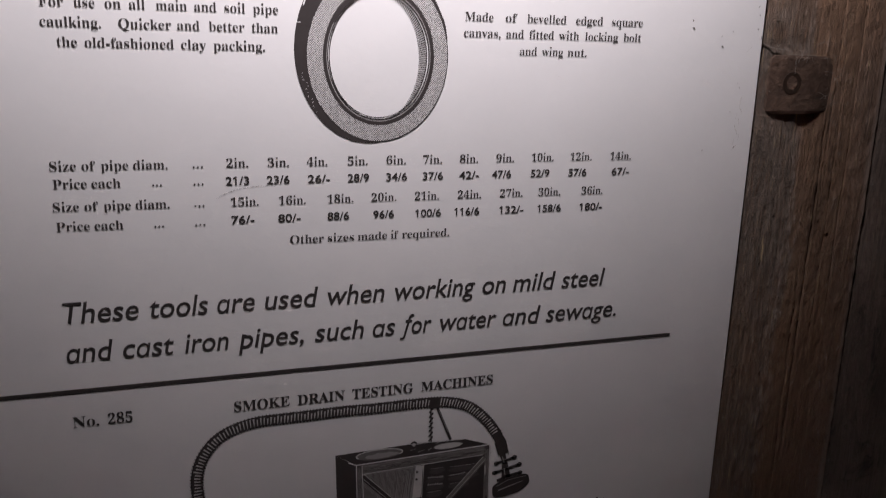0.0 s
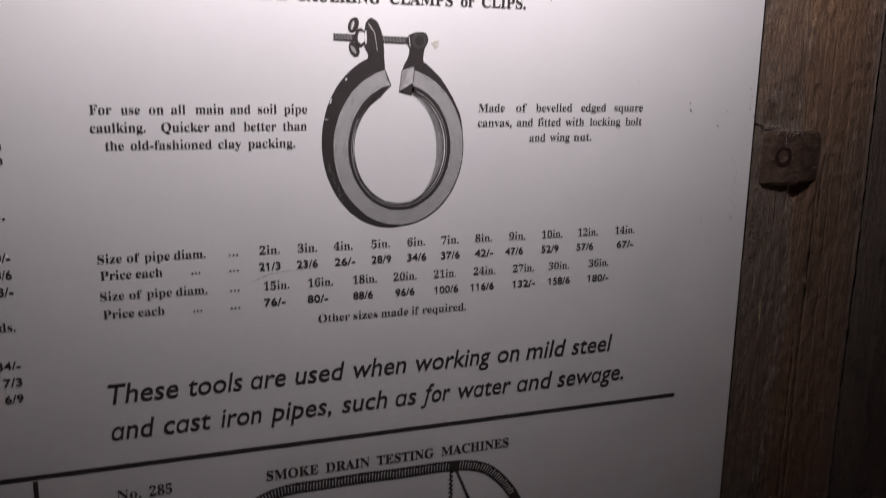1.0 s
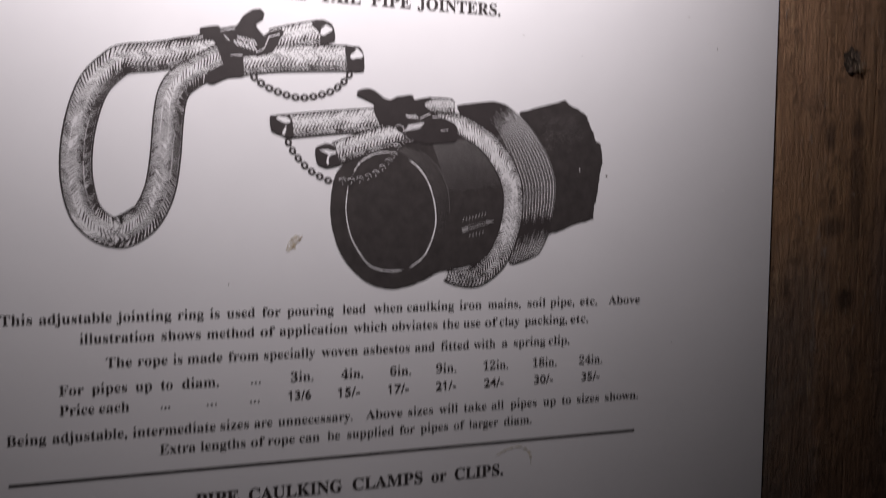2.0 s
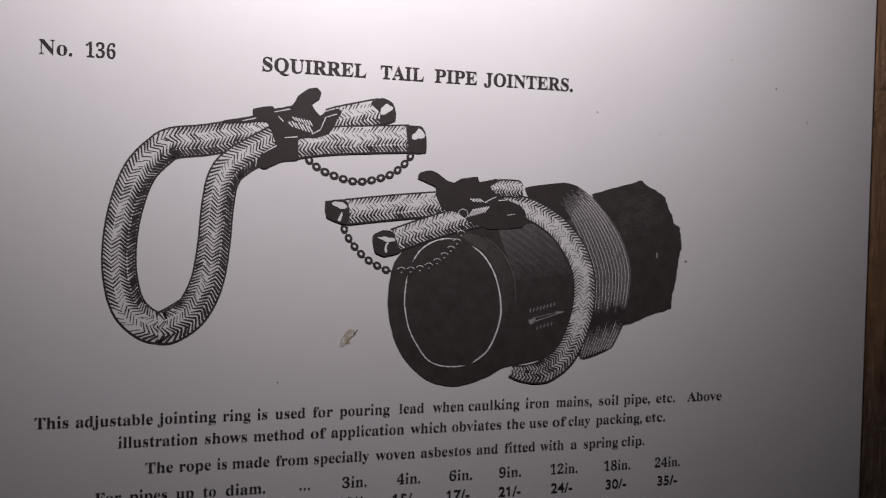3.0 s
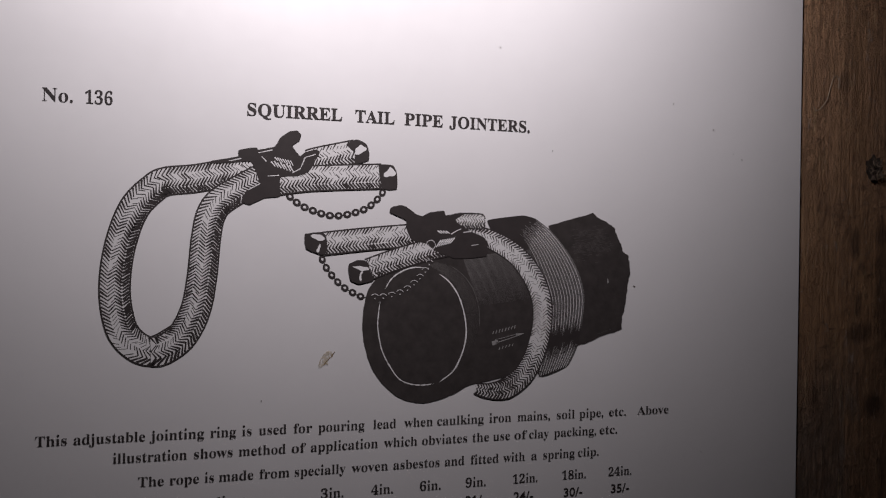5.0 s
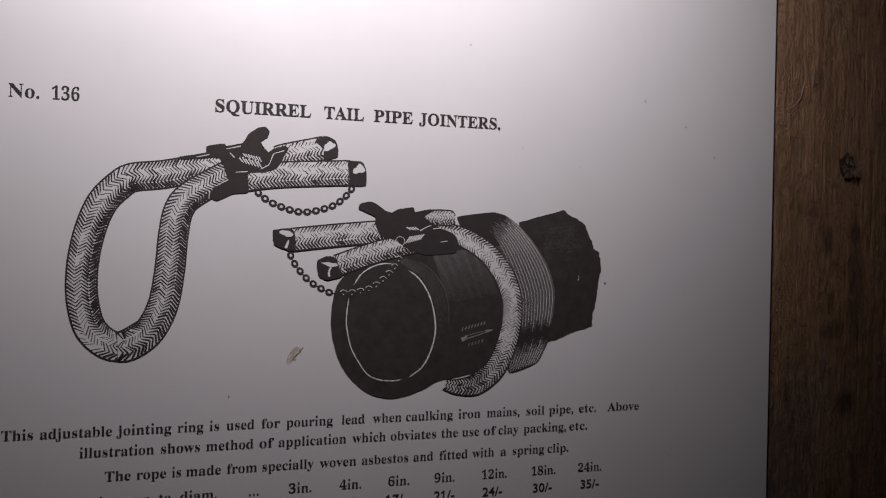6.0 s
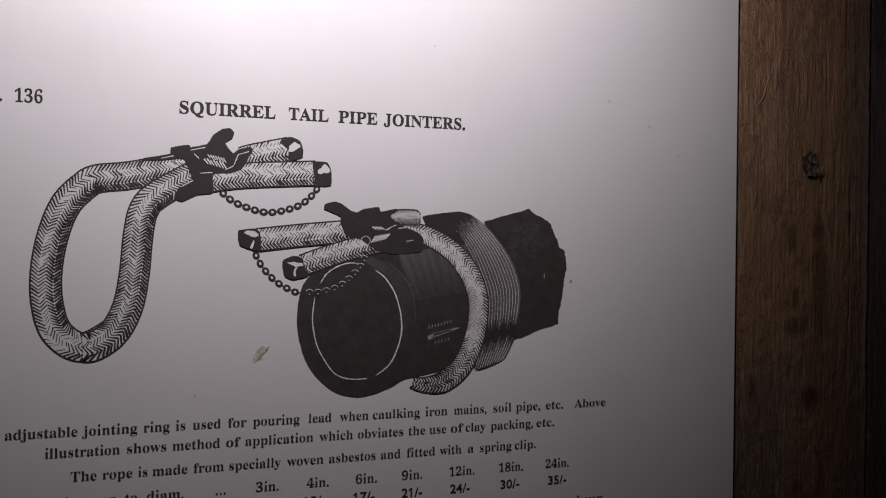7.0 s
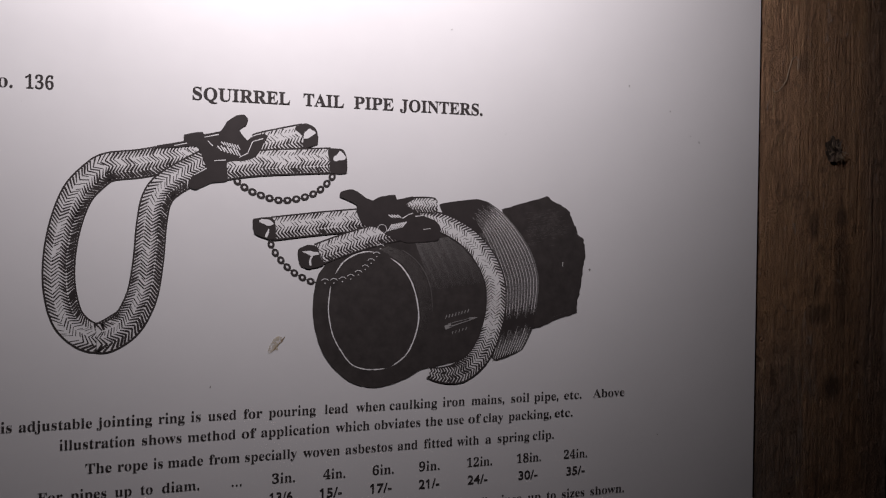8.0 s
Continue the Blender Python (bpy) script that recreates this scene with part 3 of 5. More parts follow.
def rope(name, pts, width, parent, n, rng, shade, columns=4, pitch=2.8, outline=1.3):
    """A woven rope: dark outline, white body and rows of herringbone strokes as thick as the shade is deep."""
    path = Path(pts)
    wid = width if callable(width) else (lambda t: width)
    ribbon(name, path, lambda t: wid(t) + 2 * outline, INK, n, parent, steps=150)
    ribbon(name + "_body", path, lambda t: wid(t) - 0.2, WEAVE, n + 1, parent, steps=150)
    quads = []
    s = 0.4
    while s < path.length - 0.6:
        t = s / path.length
        w = wid(t)
        mid, nrm = path.at(s)
        for c in range(columns):
            drift = 0.05 * noise.noise(Vector((s * 0.03, c * 3.0, n)))
            u0 = -0.5 + c / columns + (drift if c else 0.0)
            u1 = -0.5 + (c + 1) / columns + (drift if c < columns - 1 else 0.0)
            cloud = 0.34 * noise.noise(Vector((mid.x * 0.16, mid.y * 0.16, c * 2.3)))
            da, db = shade(t, u0, nrm) + cloud, shade(t, u1, nrm) + cloud
            mean = (da + db) / 2
            if mean < 0.22 and rng.random() < 0.45 - mean:
                continue
            if mean < 0.34:
                # broken strokes where the rope is palest
                k0, k1 = rng.choice(((0.0, 0.55), (0.4, 1.0), (0.0, 1.0), (0.1, 0.8)))
                u0, u1, da, db = u0 + (u1 - u0) * k0, u0 + (u1 - u0) * k1, da + (db - da) * k0, da + (db - da) * k1
            lean = (u1 - u0) * w * 0.82 * (1 if c % 2 else -1) * rng.uniform(0.88, 1.12)
            jit = rng.uniform(-0.22, 0.22)
            a, _ = path.at(s + jit - lean / 2, u0 * w)
            b, _ = path.at(s + jit + lean / 2, u1 * w)
            thick = pitch * 0.80
            quads.append(pen(a, b, min(max(da, 0.18), 0.92) * thick * rng.uniform(0.8, 1.15), min(max(db, 0.18), 0.92) * thick * rng.uniform(0.8, 1.15)))
        s += pitch
    strokes(name + "_weave", quads, INK, n + 2, parent)
    return path


def chain(name, pts, count, radius, parent, n, white=False):
    path = Path(pts)
    mat_a, mat_b = (INK, PAPER)
    ribbon("chain_wire", path, 0.7, INK, n, parent)
    for k in range(count):
        c, nrm = path.at(path.length * (k + 0.4) / count)
        tang = Vector((nrm.y, -nrm.x))
        ring = [c + tang * math.cos(a) * radius * 1.08 + nrm * math.sin(a) * radius * 0.9 for a in (math.tau * i / 12 for i in range(12))]
        hole = [c + (v - c) * 0.36 for v in ring]
        flat("chain_link", ring, INK, n + 1, parent, False)
        flat("chain_hole", hole, PAPER, n + 2, parent, False)


def arc_band(name, outer, inner, a0, a1, mat, n, parent, steps=96, ragged=0.25):
    """The band between two ellipses (centre x, centre z, half width, half height)."""
    verts = []
    for i in range(steps + 1):
        a = radians(a0 + (a1 - a0) * i / steps)
        for k, (cx, cz, ra, rb) in enumerate((inner, outer)):
            r = ragged * noise.noise(Vector((a * 9, k * 5.0, n)))
            verts.append(((cx + (ra + r) * math.cos(a)) / 1000, layer(n), (cz + (rb + r) * math.sin(a)) / 1000))
    faces = [(2 * i, 2 * i + 1, 2 * i + 3, 2 * i + 2) for i in range(steps)]
    return under(mesh_ob(name, verts, faces, mat), parent)


def oval(cx, cz, ra, rb, tilt=0.0, n=28):
    c, s = math.cos(radians(tilt)), math.sin(radians(tilt))
    return [(cx + ra * math.cos(a) * c - rb * math.sin(a) * s, cz + ra * math.cos(a) * s + rb * math.sin(a) * c) for a in (math.tau * i / n for i in range(n))]


def drawing(name, label):
    ob = new(name)
    ob.parent = sign
    return tagged(ob, label)


rng = random.Random(5)
STIPPLE = material("stippled_grey_print", (0.5, 0.49, 0.49), 0.45)
_n, _l, _b = tree(STIPPLE)
_v = add(STIPPLE, "ShaderNodeTexVoronoi", Scale=640.0, Randomness=0.10)
_t = _n.new("ShaderNodeMapping")
_t.inputs["Rotation"].default_value = (0, radians(45), 0)
_l.new(coords(STIPPLE, (1, 1, 1)), _t.inputs["Vector"])
_l.new(_t.outputs["Vector"], _v.inputs["Vector"])
_l.new(ramp(STIPPLE, _v.outputs["Distance"], [(0.40, (0.05, 0.045, 0.045)), (0.58, (0.70, 0.69, 0.69))]), _b.inputs["Base Color"])
SOOT_LIGHT = ink_material("thin_grey_print", (0.16, 0.15, 0.148))
HATCH = ink_material("fine_grey_hatching", (0.27, 0.26, 0.258))
# Black raised to hold the print's sheen in its colour, with grey mottling.
SHEENED_INK = ink_material("sheen_black_print", (0.052, 0.045, 0.044), 0.78, 1.3)
FAINT = ink_material("faint_dark_hatching", (0.115, 0.105, 0.102))
SHEEN = ink_material("dark_grey_hatching", (0.20, 0.19, 0.188))
SOOT = ink_material("grey_black_print", (0.07, 0.063, 0.062))

# loop of woven rope held by a spring clip
loose = drawing("rope_drawing", "black and white drawing of a looped woven rope jointer")
upper_strand = [(-134.2, 1544.6), (-158.2, 1532.7), (-177.6, 1545.4), (-185.3, 1569.3), (-186.1, 1596.6), (-181.3, 1625.7), (-172, 1650.8), (-157.9, 1666.8), (-147.6, 1672.9), (-124.5, 1676.2), (-93.7, 1683), (-66, 1688.5)]
lower_strand = [(-66, 1682), (-99.8, 1661.5), (-111.2, 1648.3), (-115.6, 1627.5), (-118.5, 1594.1), (-123.5, 1566), (-134.2, 1544.6), (-149, 1533.6), (-158.2, 1532.7)]
rope("rope", upper_strand, lambda t: 22.8 - 1.6 * t, loose, 1, rng, lit_from((-0.75, 0.62), LOOP_TONES))
rope("rope", lower_strand, lambda t: 21.4 + 1.6 * t, loose, 4, rng, lit_from((-0.75, 0.62), LOOP_TONES))
rope("rope_end", [(-30.8, 1694.3), (-20.7, 1697.6), (10.6, 1705.3)], 19.0, loose, 7, rng, lit_from((-0.2, 0.9), END_TONES), 4, 3.0)
rope("rope_end", [(-62.2, 1674.7), (-28.7, 1679.9), (34.4, 1684.3)], 20.5, loose, 10, rng, lit_from((-0.1, 0.95), END_TONES), 4, 3.0)
flat("end_cap", [(1.9, 1711.2), (11.2, 1715.9), (19.9, 1712.3), (22.6, 1704.9), (21.9, 1697.9), (9.9, 1694.5), (9.4, 1704.2)], INK, 13, loose, ragged=0.3, roundness=0.3)
flat("end_cap", [(31.5, 1694.2), (43.7, 1694.8), (47.3, 1690.3), (48.7, 1682.7), (48.2, 1673.9), (41.5, 1672.6), (34.5, 1674), (32.6, 1683.6)], INK, 13, loose, ragged=0.3, roundness=0.3)
flat("cap_glint", [(10, 1706.5), (14.5, 1711), (19, 1709), (19, 1706), (11, 1702)], PAPER, 14, loose, ragged=1.0)
flat("cap_glint", [(36, 1686), (42, 1692.5), (46, 1690), (46.5, 1685.5), (38, 1684.5)], PAPER, 14, loose, ragged=1.2)
flat("spring_clip", [(-112.6, 1689.3), (-111.1, 1691.8), (-90.8, 1696.1), (-90.1, 1701.7), (-75.9, 1704.5), (-73.5, 1702.7), (-60.6, 1705.9), (-55.9, 1713.4), (-47.9, 1719.6), (-41.3, 1720.5), (-37.7, 1717), (-39.5, 1712), (-45.2, 1707.6), (-38.5, 1699), (-33.6, 1702.6), (-24.5, 1705.2), (-21.2, 1703.3), (-24.4, 1697.3), (-30.8, 1685.5), (-40.6, 1681.4), (-55, 1679.4), (-55, 1664), (-67.9, 1661.8), (-80.6, 1655.7), (-86.2, 1657.9), (-84, 1666.8), (-73, 1675.3), (-78, 1689.6), (-81.2, 1692.3), (-97, 1690.5)], INK, 13, loose, ragged=0.3, roundness=0.22)
glint = []
for a, b in (((-74, 1700), (-62, 1703)), ((-45, 1684), (-38, 1688)), ((-38, 1688), (-34, 1698)), ((-34, 1698), (-25, 1701)), ((-66, 1680.5), (-56, 1681.5)), ((-82, 1668), (-72, 1674)), ((-98, 1692), (-88, 1694.5)), ((-71, 1697), (-67, 1693))):
    glint.append(pen(a, b, 0.5, 0.9))
for k in range(7):
    glint.append(pen((-63 + k * 2.6, 1693 + (k % 2) - k * 0.4), (-59.5 + k * 2.6, 1689 - k * 0.7), 1.2, 0.8))
    glint.append(pen((-60 + k * 2.2, 1697 - k * 0.4), (-57.5 + k * 2.2, 1694 - k * 0.6), 1.0, 0.7))
strokes("clip_sheen", glint, PAPER, 14, loose)
chain("chain", [(-48, 1666.5), (-44.6, 1661.8), (-32.3, 1654.3), (-8.3, 1648.1), (17.2, 1653.8), (31.2, 1664.4), (37.5, 1674)], 13, 3.5, loose, 1)

# pipe with the rope clamped round it
pipe = drawing("pipe_drawing", "black drawing of a threaded pipe with rope clamped round it")
flat("rear_pipe", [(197.9, 1643.6), (216.8, 1649.3), (243.8, 1656.9), (255.6, 1650.5), (266, 1645), (269, 1642.4), (271.2, 1635.2), (275.8, 1628.1), (277.8, 1620.9), (284.8, 1616.2), (286.2, 1598.1), (284.4, 1588.4), (282, 1569.1), (278.2, 1554.7), (277.8, 1543.9), (254.6, 1537.2), (229.9, 1528.3), (217.8, 1572.3)], SHEENED_INK, 1, pipe, False, ragged=1.0)
flat("collar", [(135.4, 1647.1), (149.8, 1650.3), (171.7, 1653), (184.1, 1650.3), (199.2, 1640.1), (214.6, 1624), (227.6, 1605.2), (235.1, 1586.3), (237.1, 1572), (234.8, 1550.7), (231.2, 1530.7), (219.9, 1509.7), (190.8, 1500.7), (167.9, 1549.7), (142.8, 1630.1)], INK, 3, pipe, roundness=0.2)
inner_c, outer_c = Path([(154.7, 1648.1), (171.9, 1635.1), (184.5, 1619), (194.7, 1598.2), (202.5, 1577.1), (204, 1560.7), (202.9, 1539.6), (196.9, 1516.4), (192.1, 1501.3)]), Path([(184.1, 1651), (199.2, 1640.1), (214.6, 1624), (227.6, 1605.2), (235.1, 1586.3), (237.1, 1572), (234.8, 1550.7), (229.9, 1529.5), (219.9, 1509.7)])


def across(f, t):
    a, _ = inner_c.at(inner_c.length * t)
    b, _ = outer_c.at(outer_c.length * t)
    return a.lerp(b, f)


def ridge_light(f, t):
    """How bright the ridges stand: dim at the top, a dark belt low down, pale again below it."""
    rise = min(max((t + 0.01 - 0.09 * (1 - f)) / 0.14, 0.0), 1.0)
    belt = min(max(abs(t - 0.80 - 0.02 * math.sin(f * 23)) / 0.09 - 0.25, 0.0), 1.0)
    return rise * belt * (0.62 + 0.38 * f)


bright, dim, fine = [], [], []
for k in range(12):
    f = -0.09 + k * 0.0925
    for i in range(120):
        t = i / 120
        glow = ridge_light(f, t) + 0.35 * noise.noise(Vector((k * 4.0, t * 22.0, 3.0)))
        if glow > 0.18:
            (bright if glow > 0.5 else dim).append(pen(across(f, t), across(f, t + 0.0088), 0.30 + 0.28 * glow, 0.30 + 0.28 * glow))
    for i in range(190):
        t = 0.02 + i * 0.0051
        glow = ridge_light(f, t)
        if glow > 0.05 + 0.5 * rng.random():
            (fine if rng.random() < 0.7 else dim).append(pen(across(f + 0.018, t), across(f + 0.072, t + 0.003), 0.12 + 0.26 * glow, 0.12 + 0.26 * glow))
strokes("ridge_hatching", bright, PAPER, 5, pipe)
strokes("ridge_hatching", dim, TONE, 5, pipe)
strokes("collar_hatching", fine, HATCH, 4, pipe)
sheen = []
for k in range(44):
    # close engraved lines along the far pipe
    z, x = 1604 + k * 1.1, 222 + rng.uniform(0, 6)
    while x < 270:
        step = rng.uniform(3, 10)
        if rng.random() < 0.9 - abs(k - 18) / 22 and z + (x + step - 222) * 0.2 < 1646 - max(0.0, x + step - 256) * 0.8:
            sheen.append(pen((x, z + (x - 222) * 0.2), (x + step, z + (x + step - 222) * 0.2), 0.30, 0.18))
        x += step + rng.uniform(0.4, 2.0)
sheen += [pen((x, 1541.4 + (x - 256) * 0.29), (x + 2.6, 1542.1 + (x - 256) * 0.29), 0.4, 0.3) for x in range(252, 276, 4)]
strokes("pipe_sheen", [q for q in sheen if max(v.x for v in q) < 270], FAINT, 2, pipe)
strokes("pipe_nick", [pen((262.2, 1593.3), (262.3, 1589), 0.7, 0.5)], PAPER, 2, pipe)
flat("pipe_body", [(35.8, 1601.2), (77.4, 1610.7), (109.5, 1627.7), (134.2, 1633.4), (165.4, 1617.7), (183, 1585.4), (188, 1552.7), (180.8, 1525.8), (168, 1506.4), (144.1, 1499.3), (120.2, 1495.1), (92, 1488), (50, 1534.6)], SHEENED_INK, 5, pipe)
sheen = []
for k in range(48):
    # close engraved lines along the pipe, fading downwards
    z, fade = 1613 - k * 0.98, 1 - k / 50
    x = 112 + k * 0.35
    while x < 176:
        step = rng.uniform(18, 44)
        sheen.append(pen((x, z + (x - 112) * 0.115), (x + step, z + (x + step - 112) * 0.115), 0.40 * fade + 0.05, 0.36 * fade + 0.04))
        x += step + rng.uniform(0.1, 0.8)
strokes("pipe_sheen", sheen, SHEEN, 6, pipe)
flat("pipe_face", [(90, 1610.5), (74.6, 1609.9), (57.3, 1607.3), (42.8, 1601.4), (31.9, 1593.9), (23.5, 1583.1), (19.5, 1566.4), (18.7, 1548.1), (21.4, 1531.4), (26.5, 1516.2), (35, 1502.4), (47.8, 1490), (59.9, 1483.5), (73.9, 1480.6), (87.9, 1482.1), (102.1, 1487.1), (121.6, 1501.2), (129.5, 1530), (129.1, 1559.6), (126.6, 1573.3), (120.5, 1586.9), (111, 1597.8)], SHEENED_INK, 7, pipe, ragged=0.3)
rim_out = Path([(86.5, 1609.4), (98.1, 1606.1), (111, 1597.8), (120.5, 1586.9), (126.6, 1573.3), (129.1, 1559.6), (128.8, 1546), (126, 1528)])
rim_in = Path([(78, 1604.6), (89.6, 1597.5), (99.4, 1590.2), (108.5, 1577.2), (114, 1561.6), (116.3, 1545.9), (115.2, 1533.8), (110.8, 1520.1)])
sheen = []
for k in range(150):
    f = 0.01 + 0.0063 * k
    a, _ = rim_in.at(rim_in.length * f, 1.2)
    b, _ = rim_out.at(rim_out.length * f, -0.6)
    near, far = rng.uniform(0.0, 0.12), rng.uniform(0.88, 1.0)
    sheen.append(pen(a.lerp(b, near), a.lerp(b, far), 0.42 * (1.05 - f), 0.30 * (1.05 - f)))
strokes("rim_hatching", sheen, FAINT, 9, pipe)
ribbon("rim_edge", rim_out, 0.5, SOOT_LIGHT, 9, pipe, 0.2, rim_out.length * 0.12, rim_out.length * 0.8, 60, 8.0)
for pts, width in (([(38.7, 1583.8), (45.4, 1593.8), (55.6, 1600.5), (65.9, 1603.4), (75, 1603.1)], 1.1),
                   ([(89.6, 1597.5), (99.4, 1590.2), (108.5, 1577.2), (114, 1561.6), (116.3, 1545.9), (115.2, 1533.8), (110.8, 1520.1), (103.7, 1508.2), (91.3, 1499.2)], 1.25),
                   ([(86, 1497.7), (75.5, 1496.8), (63.3, 1498.2), (52.9, 1503.3), (44.3, 1514.7), (37.4, 1527.5), (33.9, 1541.1), (32.6, 1554.5), (34.5, 1572.9)], 0.95)):
    edge = Path(pts)
    ribbon("bore_edge", edge, width, PAPER, 9, pipe, 0.3, 0.0, None, 90, 7.0)
def band_width(t):
    return 15.0 + 4.0 * min(t / 0.35, 1.0) - 11.0 * max(0.0, t - 0.86) / 0.14


rope("binding_rope", [(115.4, 1634.3), (138, 1630.1), (158.6, 1620), (172.7, 1608.1), (184.8, 1591.2), (191.7, 1572.6), (192.7, 1553.9), (189.7, 1535.3), (183.1, 1516.8), (172.9, 1501.4), (156.3, 1490.7), (139.4, 1489), (125.5, 1491.9)], band_width, pipe, 10, rng, binding_shade, 4, 2.9)
rope("rope_end", [(103.6, 1645.3), (118.8, 1646.5), (133.5, 1645.9)], lambda t: 12.8 * (1 - max(0.0, (t - 0.78) / 0.22) ** 3 * 0.6), pipe, 13, rng, lit_from((-0.1, 0.95), END_TONES), 4, 2.6)
rope("rope_end", [(-17.1, 1623.5), (25.3, 1628.6), (69.2, 1632.9)], 18.5, pipe, 13, rng, lit_from((-0.1, 0.9), END_TONES), 4, 3.0)
rope("rope_end", [(23, 1601.2), (48.6, 1610.5), (77.3, 1619), (104.1, 1625)], 17.5, pipe, 16, rng, lit_from((-0.2, 0.9), END_TONES), 4, 3.0)
flat("end_cap", [(-32.7, 1631.7), (-19.6, 1633.4), (-14.7, 1630), (-14, 1616), (-19.4, 1614), (-31.6, 1618.8), (-33.6, 1625.8)], INK, 19, pipe, ragged=0.4, roundness=0.3)
flat("end_cap", [(5.4, 1605.1), (14.4, 1609.7), (23, 1607.3), (26.1, 1596.1), (27.7, 1591.5), (15.6, 1588.5), (7, 1592)], INK, 19, pipe, ragged=0.4, roundness=0.3)
flat("cap_glint", [(-28, 1630), (-21, 1631.5), (-16, 1628), (-22, 1626)], PAPER, 20, pipe, ragged=1.0)
flat("cap_glint", [(-23, 1617), (-20.5, 1623), (-19.5, 1622), (-21, 1616)], PAPER, 20, pipe, ragged=0.4)
flat("cap_glint", [(9, 1603.8), (16, 1604.2), (23.5, 1603), (24, 1600.8), (17, 1599.6)], PAPER, 20, pipe, False, ragged=0.4)
flat("cap_glint", [(16.6, 1599), (15.2, 1595), (15.8, 1591.4), (17.4, 1591.8), (17, 1595.8), (18.6, 1599.2)], PAPER, 20, pipe, True, ragged=0.3)
flat("spring_clip", [(42.9, 1656.5), (50.7, 1659.2), (57.4, 1657.9), (66.4, 1651.9), (72.8, 1650), (79.6, 1653.3), (93, 1655.2), (95.2, 1651), (109.2, 1654), (111.4, 1652), (103.9, 1646.5), (117.6, 1637.3), (131.5, 1632.3), (136, 1627), (134.5, 1614.2), (104.3, 1611.9), (85.3, 1618.5), (77.3, 1624.7), (62.5, 1628.1), (57.6, 1638.8), (57, 1646), (48.2, 1649.9), (41.9, 1652.4)], INK, 19, pipe, ragged=0.3, roundness=0.22)
glint = [pen((86 + k * 2.2, 1622 + k * 0.6), (90.5 + k * 2.2, 1628.5 + k * 0.4), 0.9, 1.3) for k in range(7)]
glint += [pen((87 + k * 2.6, 1637), (91 + k * 2.6, 1634.5), 1.2, 0.8) for k in range(4)]
glint += [pen((100, 1634), (106, 1637.5), 1.1, 0.7), pen((106, 1637.5), (110, 1639), 0.8, 0.6), pen((112, 1636), (120, 1636.8), 0.9, 0.5), pen((120, 1624), (127, 1625), 0.6, 0.4)]
strokes("clip_sheen", glint, PAPER, 20, pipe)
chain("chain", [(-19.2, 1612.8), (-14.1, 1602.5), (-8.1, 1594.7), (-1.0, 1587.5), (7.2, 1582.1), (16.3, 1577.6), (21.5, 1576.5)], 7, 3.4, pipe, 1)
links = Path([(27.1, 1577.0), (36.0, 1577.0), (46.2, 1578.7), (54.9, 1581.6), (62.7, 1586.6), (69.5, 1593.0), (75.4, 1599.6), (79.5, 1607.2), (81.1, 1613.0)])
glint = []
for k in range(9):
    c, _ = links.at(links.length * (k + 0.3) / 9)
    for a in range(20, 160, 20):
        p, q = radians(a), radians(a + 20)
        glint.append(pen((c.x + 3.3 * math.cos(p), c.y + 2.6 * math.sin(p)), (c.x + 3.3 * math.cos(q), c.y + 2.6 * math.sin(q)), 0.55, 0.55))
    glint.append(pen((c.x - 0.5, c.y - 1.5), (c.x + 0.5, c.y - 1.5), 0.9, 0.9))
for a in range(0, 360, 20):
    p, q = radians(a), radians(a + 20)
    glint.append(pen((81 + 4.2 * math.cos(p), 1624 + 4.2 * math.sin(p)), (81 + 4.2 * math.cos(q), 1624 + 4.2 * math.sin(q)), 0.5, 0.5))
strokes("chain_glints", glint, PAPER, 21, pipe)
mark = []
for k in range(8):
    mark.append(pen((142.5 + k * 3.1, 1541.5 + k * 0.75), (143.6 + k * 3.1, 1544.6 + k * 0.75), 0.8, 0.8))
    if k < 5:
        mark.append(pen((149 + k * 3.3, 1527 + k * 0.8), (150 + k * 3.3, 1529.6 + k * 0.8), 0.7, 0.7))
mark += [pen((146, 1533.5), (168, 1540), 1.0, 0.6), pen((145, 1536.5), (168, 1541.6), 0.5, 0.4), pen((142, 1533), (148, 1535), 4.0, 3.4), pen((166, 1540.5), (174, 1542), 3.2, 0.4)]
strokes("maker_mark", mark, TONE, 9, pipe)

# ring clamp with a wing nut
clamp = drawing("clamp_drawing", "black and grey drawing of a ring clamp with wing nut")
BACK, GREY, DARK, HOLE = (41.5, 1161, 72.0, 88.5), (50.5, 1155, 69.2, 80.5), (51, 1155, 54.7, 65.0), (50.2, 1155, 48.0, 57.7)
arc_band("back_ring", BACK, (52, 1155, 60, 70), 103, 352, INK, 1, clamp)
flat("lug", [(15.4, 1278.7), (20.1, 1283.6), (27.1, 1280.1), (31.3, 1270.3), (33.6, 1257.1), (34.1, 1243.6), (34.6, 1233.8), (30, 1222), (22, 1214), (-2, 1202), (-3.5, 1216), (5, 1226), (11, 1234), (15.2, 1240), (17.5, 1247.8), (13.6, 1256.6), (13.2, 1268)], INK, 2, clamp, ragged=0.2, roundness=0.35)
flat("lug", [(55.2, 1239.4), (58.8, 1246.3), (60.4, 1254.2), (57.2, 1260.9), (59.1, 1267.7), (68.8, 1271.3), (77.3, 1270.4), (80.3, 1263.7), (76.2, 1254.5), (75.1, 1243.1), (78.8, 1239.8), (93.8, 1226.1), (106.7, 1207.5), (116, 1188.6), (119.2, 1170), (112, 1172), (98, 1190), (80, 1212), (66, 1226), (54, 1234)], INK, 2, clamp, ragged=0.2, roundness=0.35)
arc_band("canvas_ring", GREY, DARK, 103, 437, STIPPLE, 3, clamp)
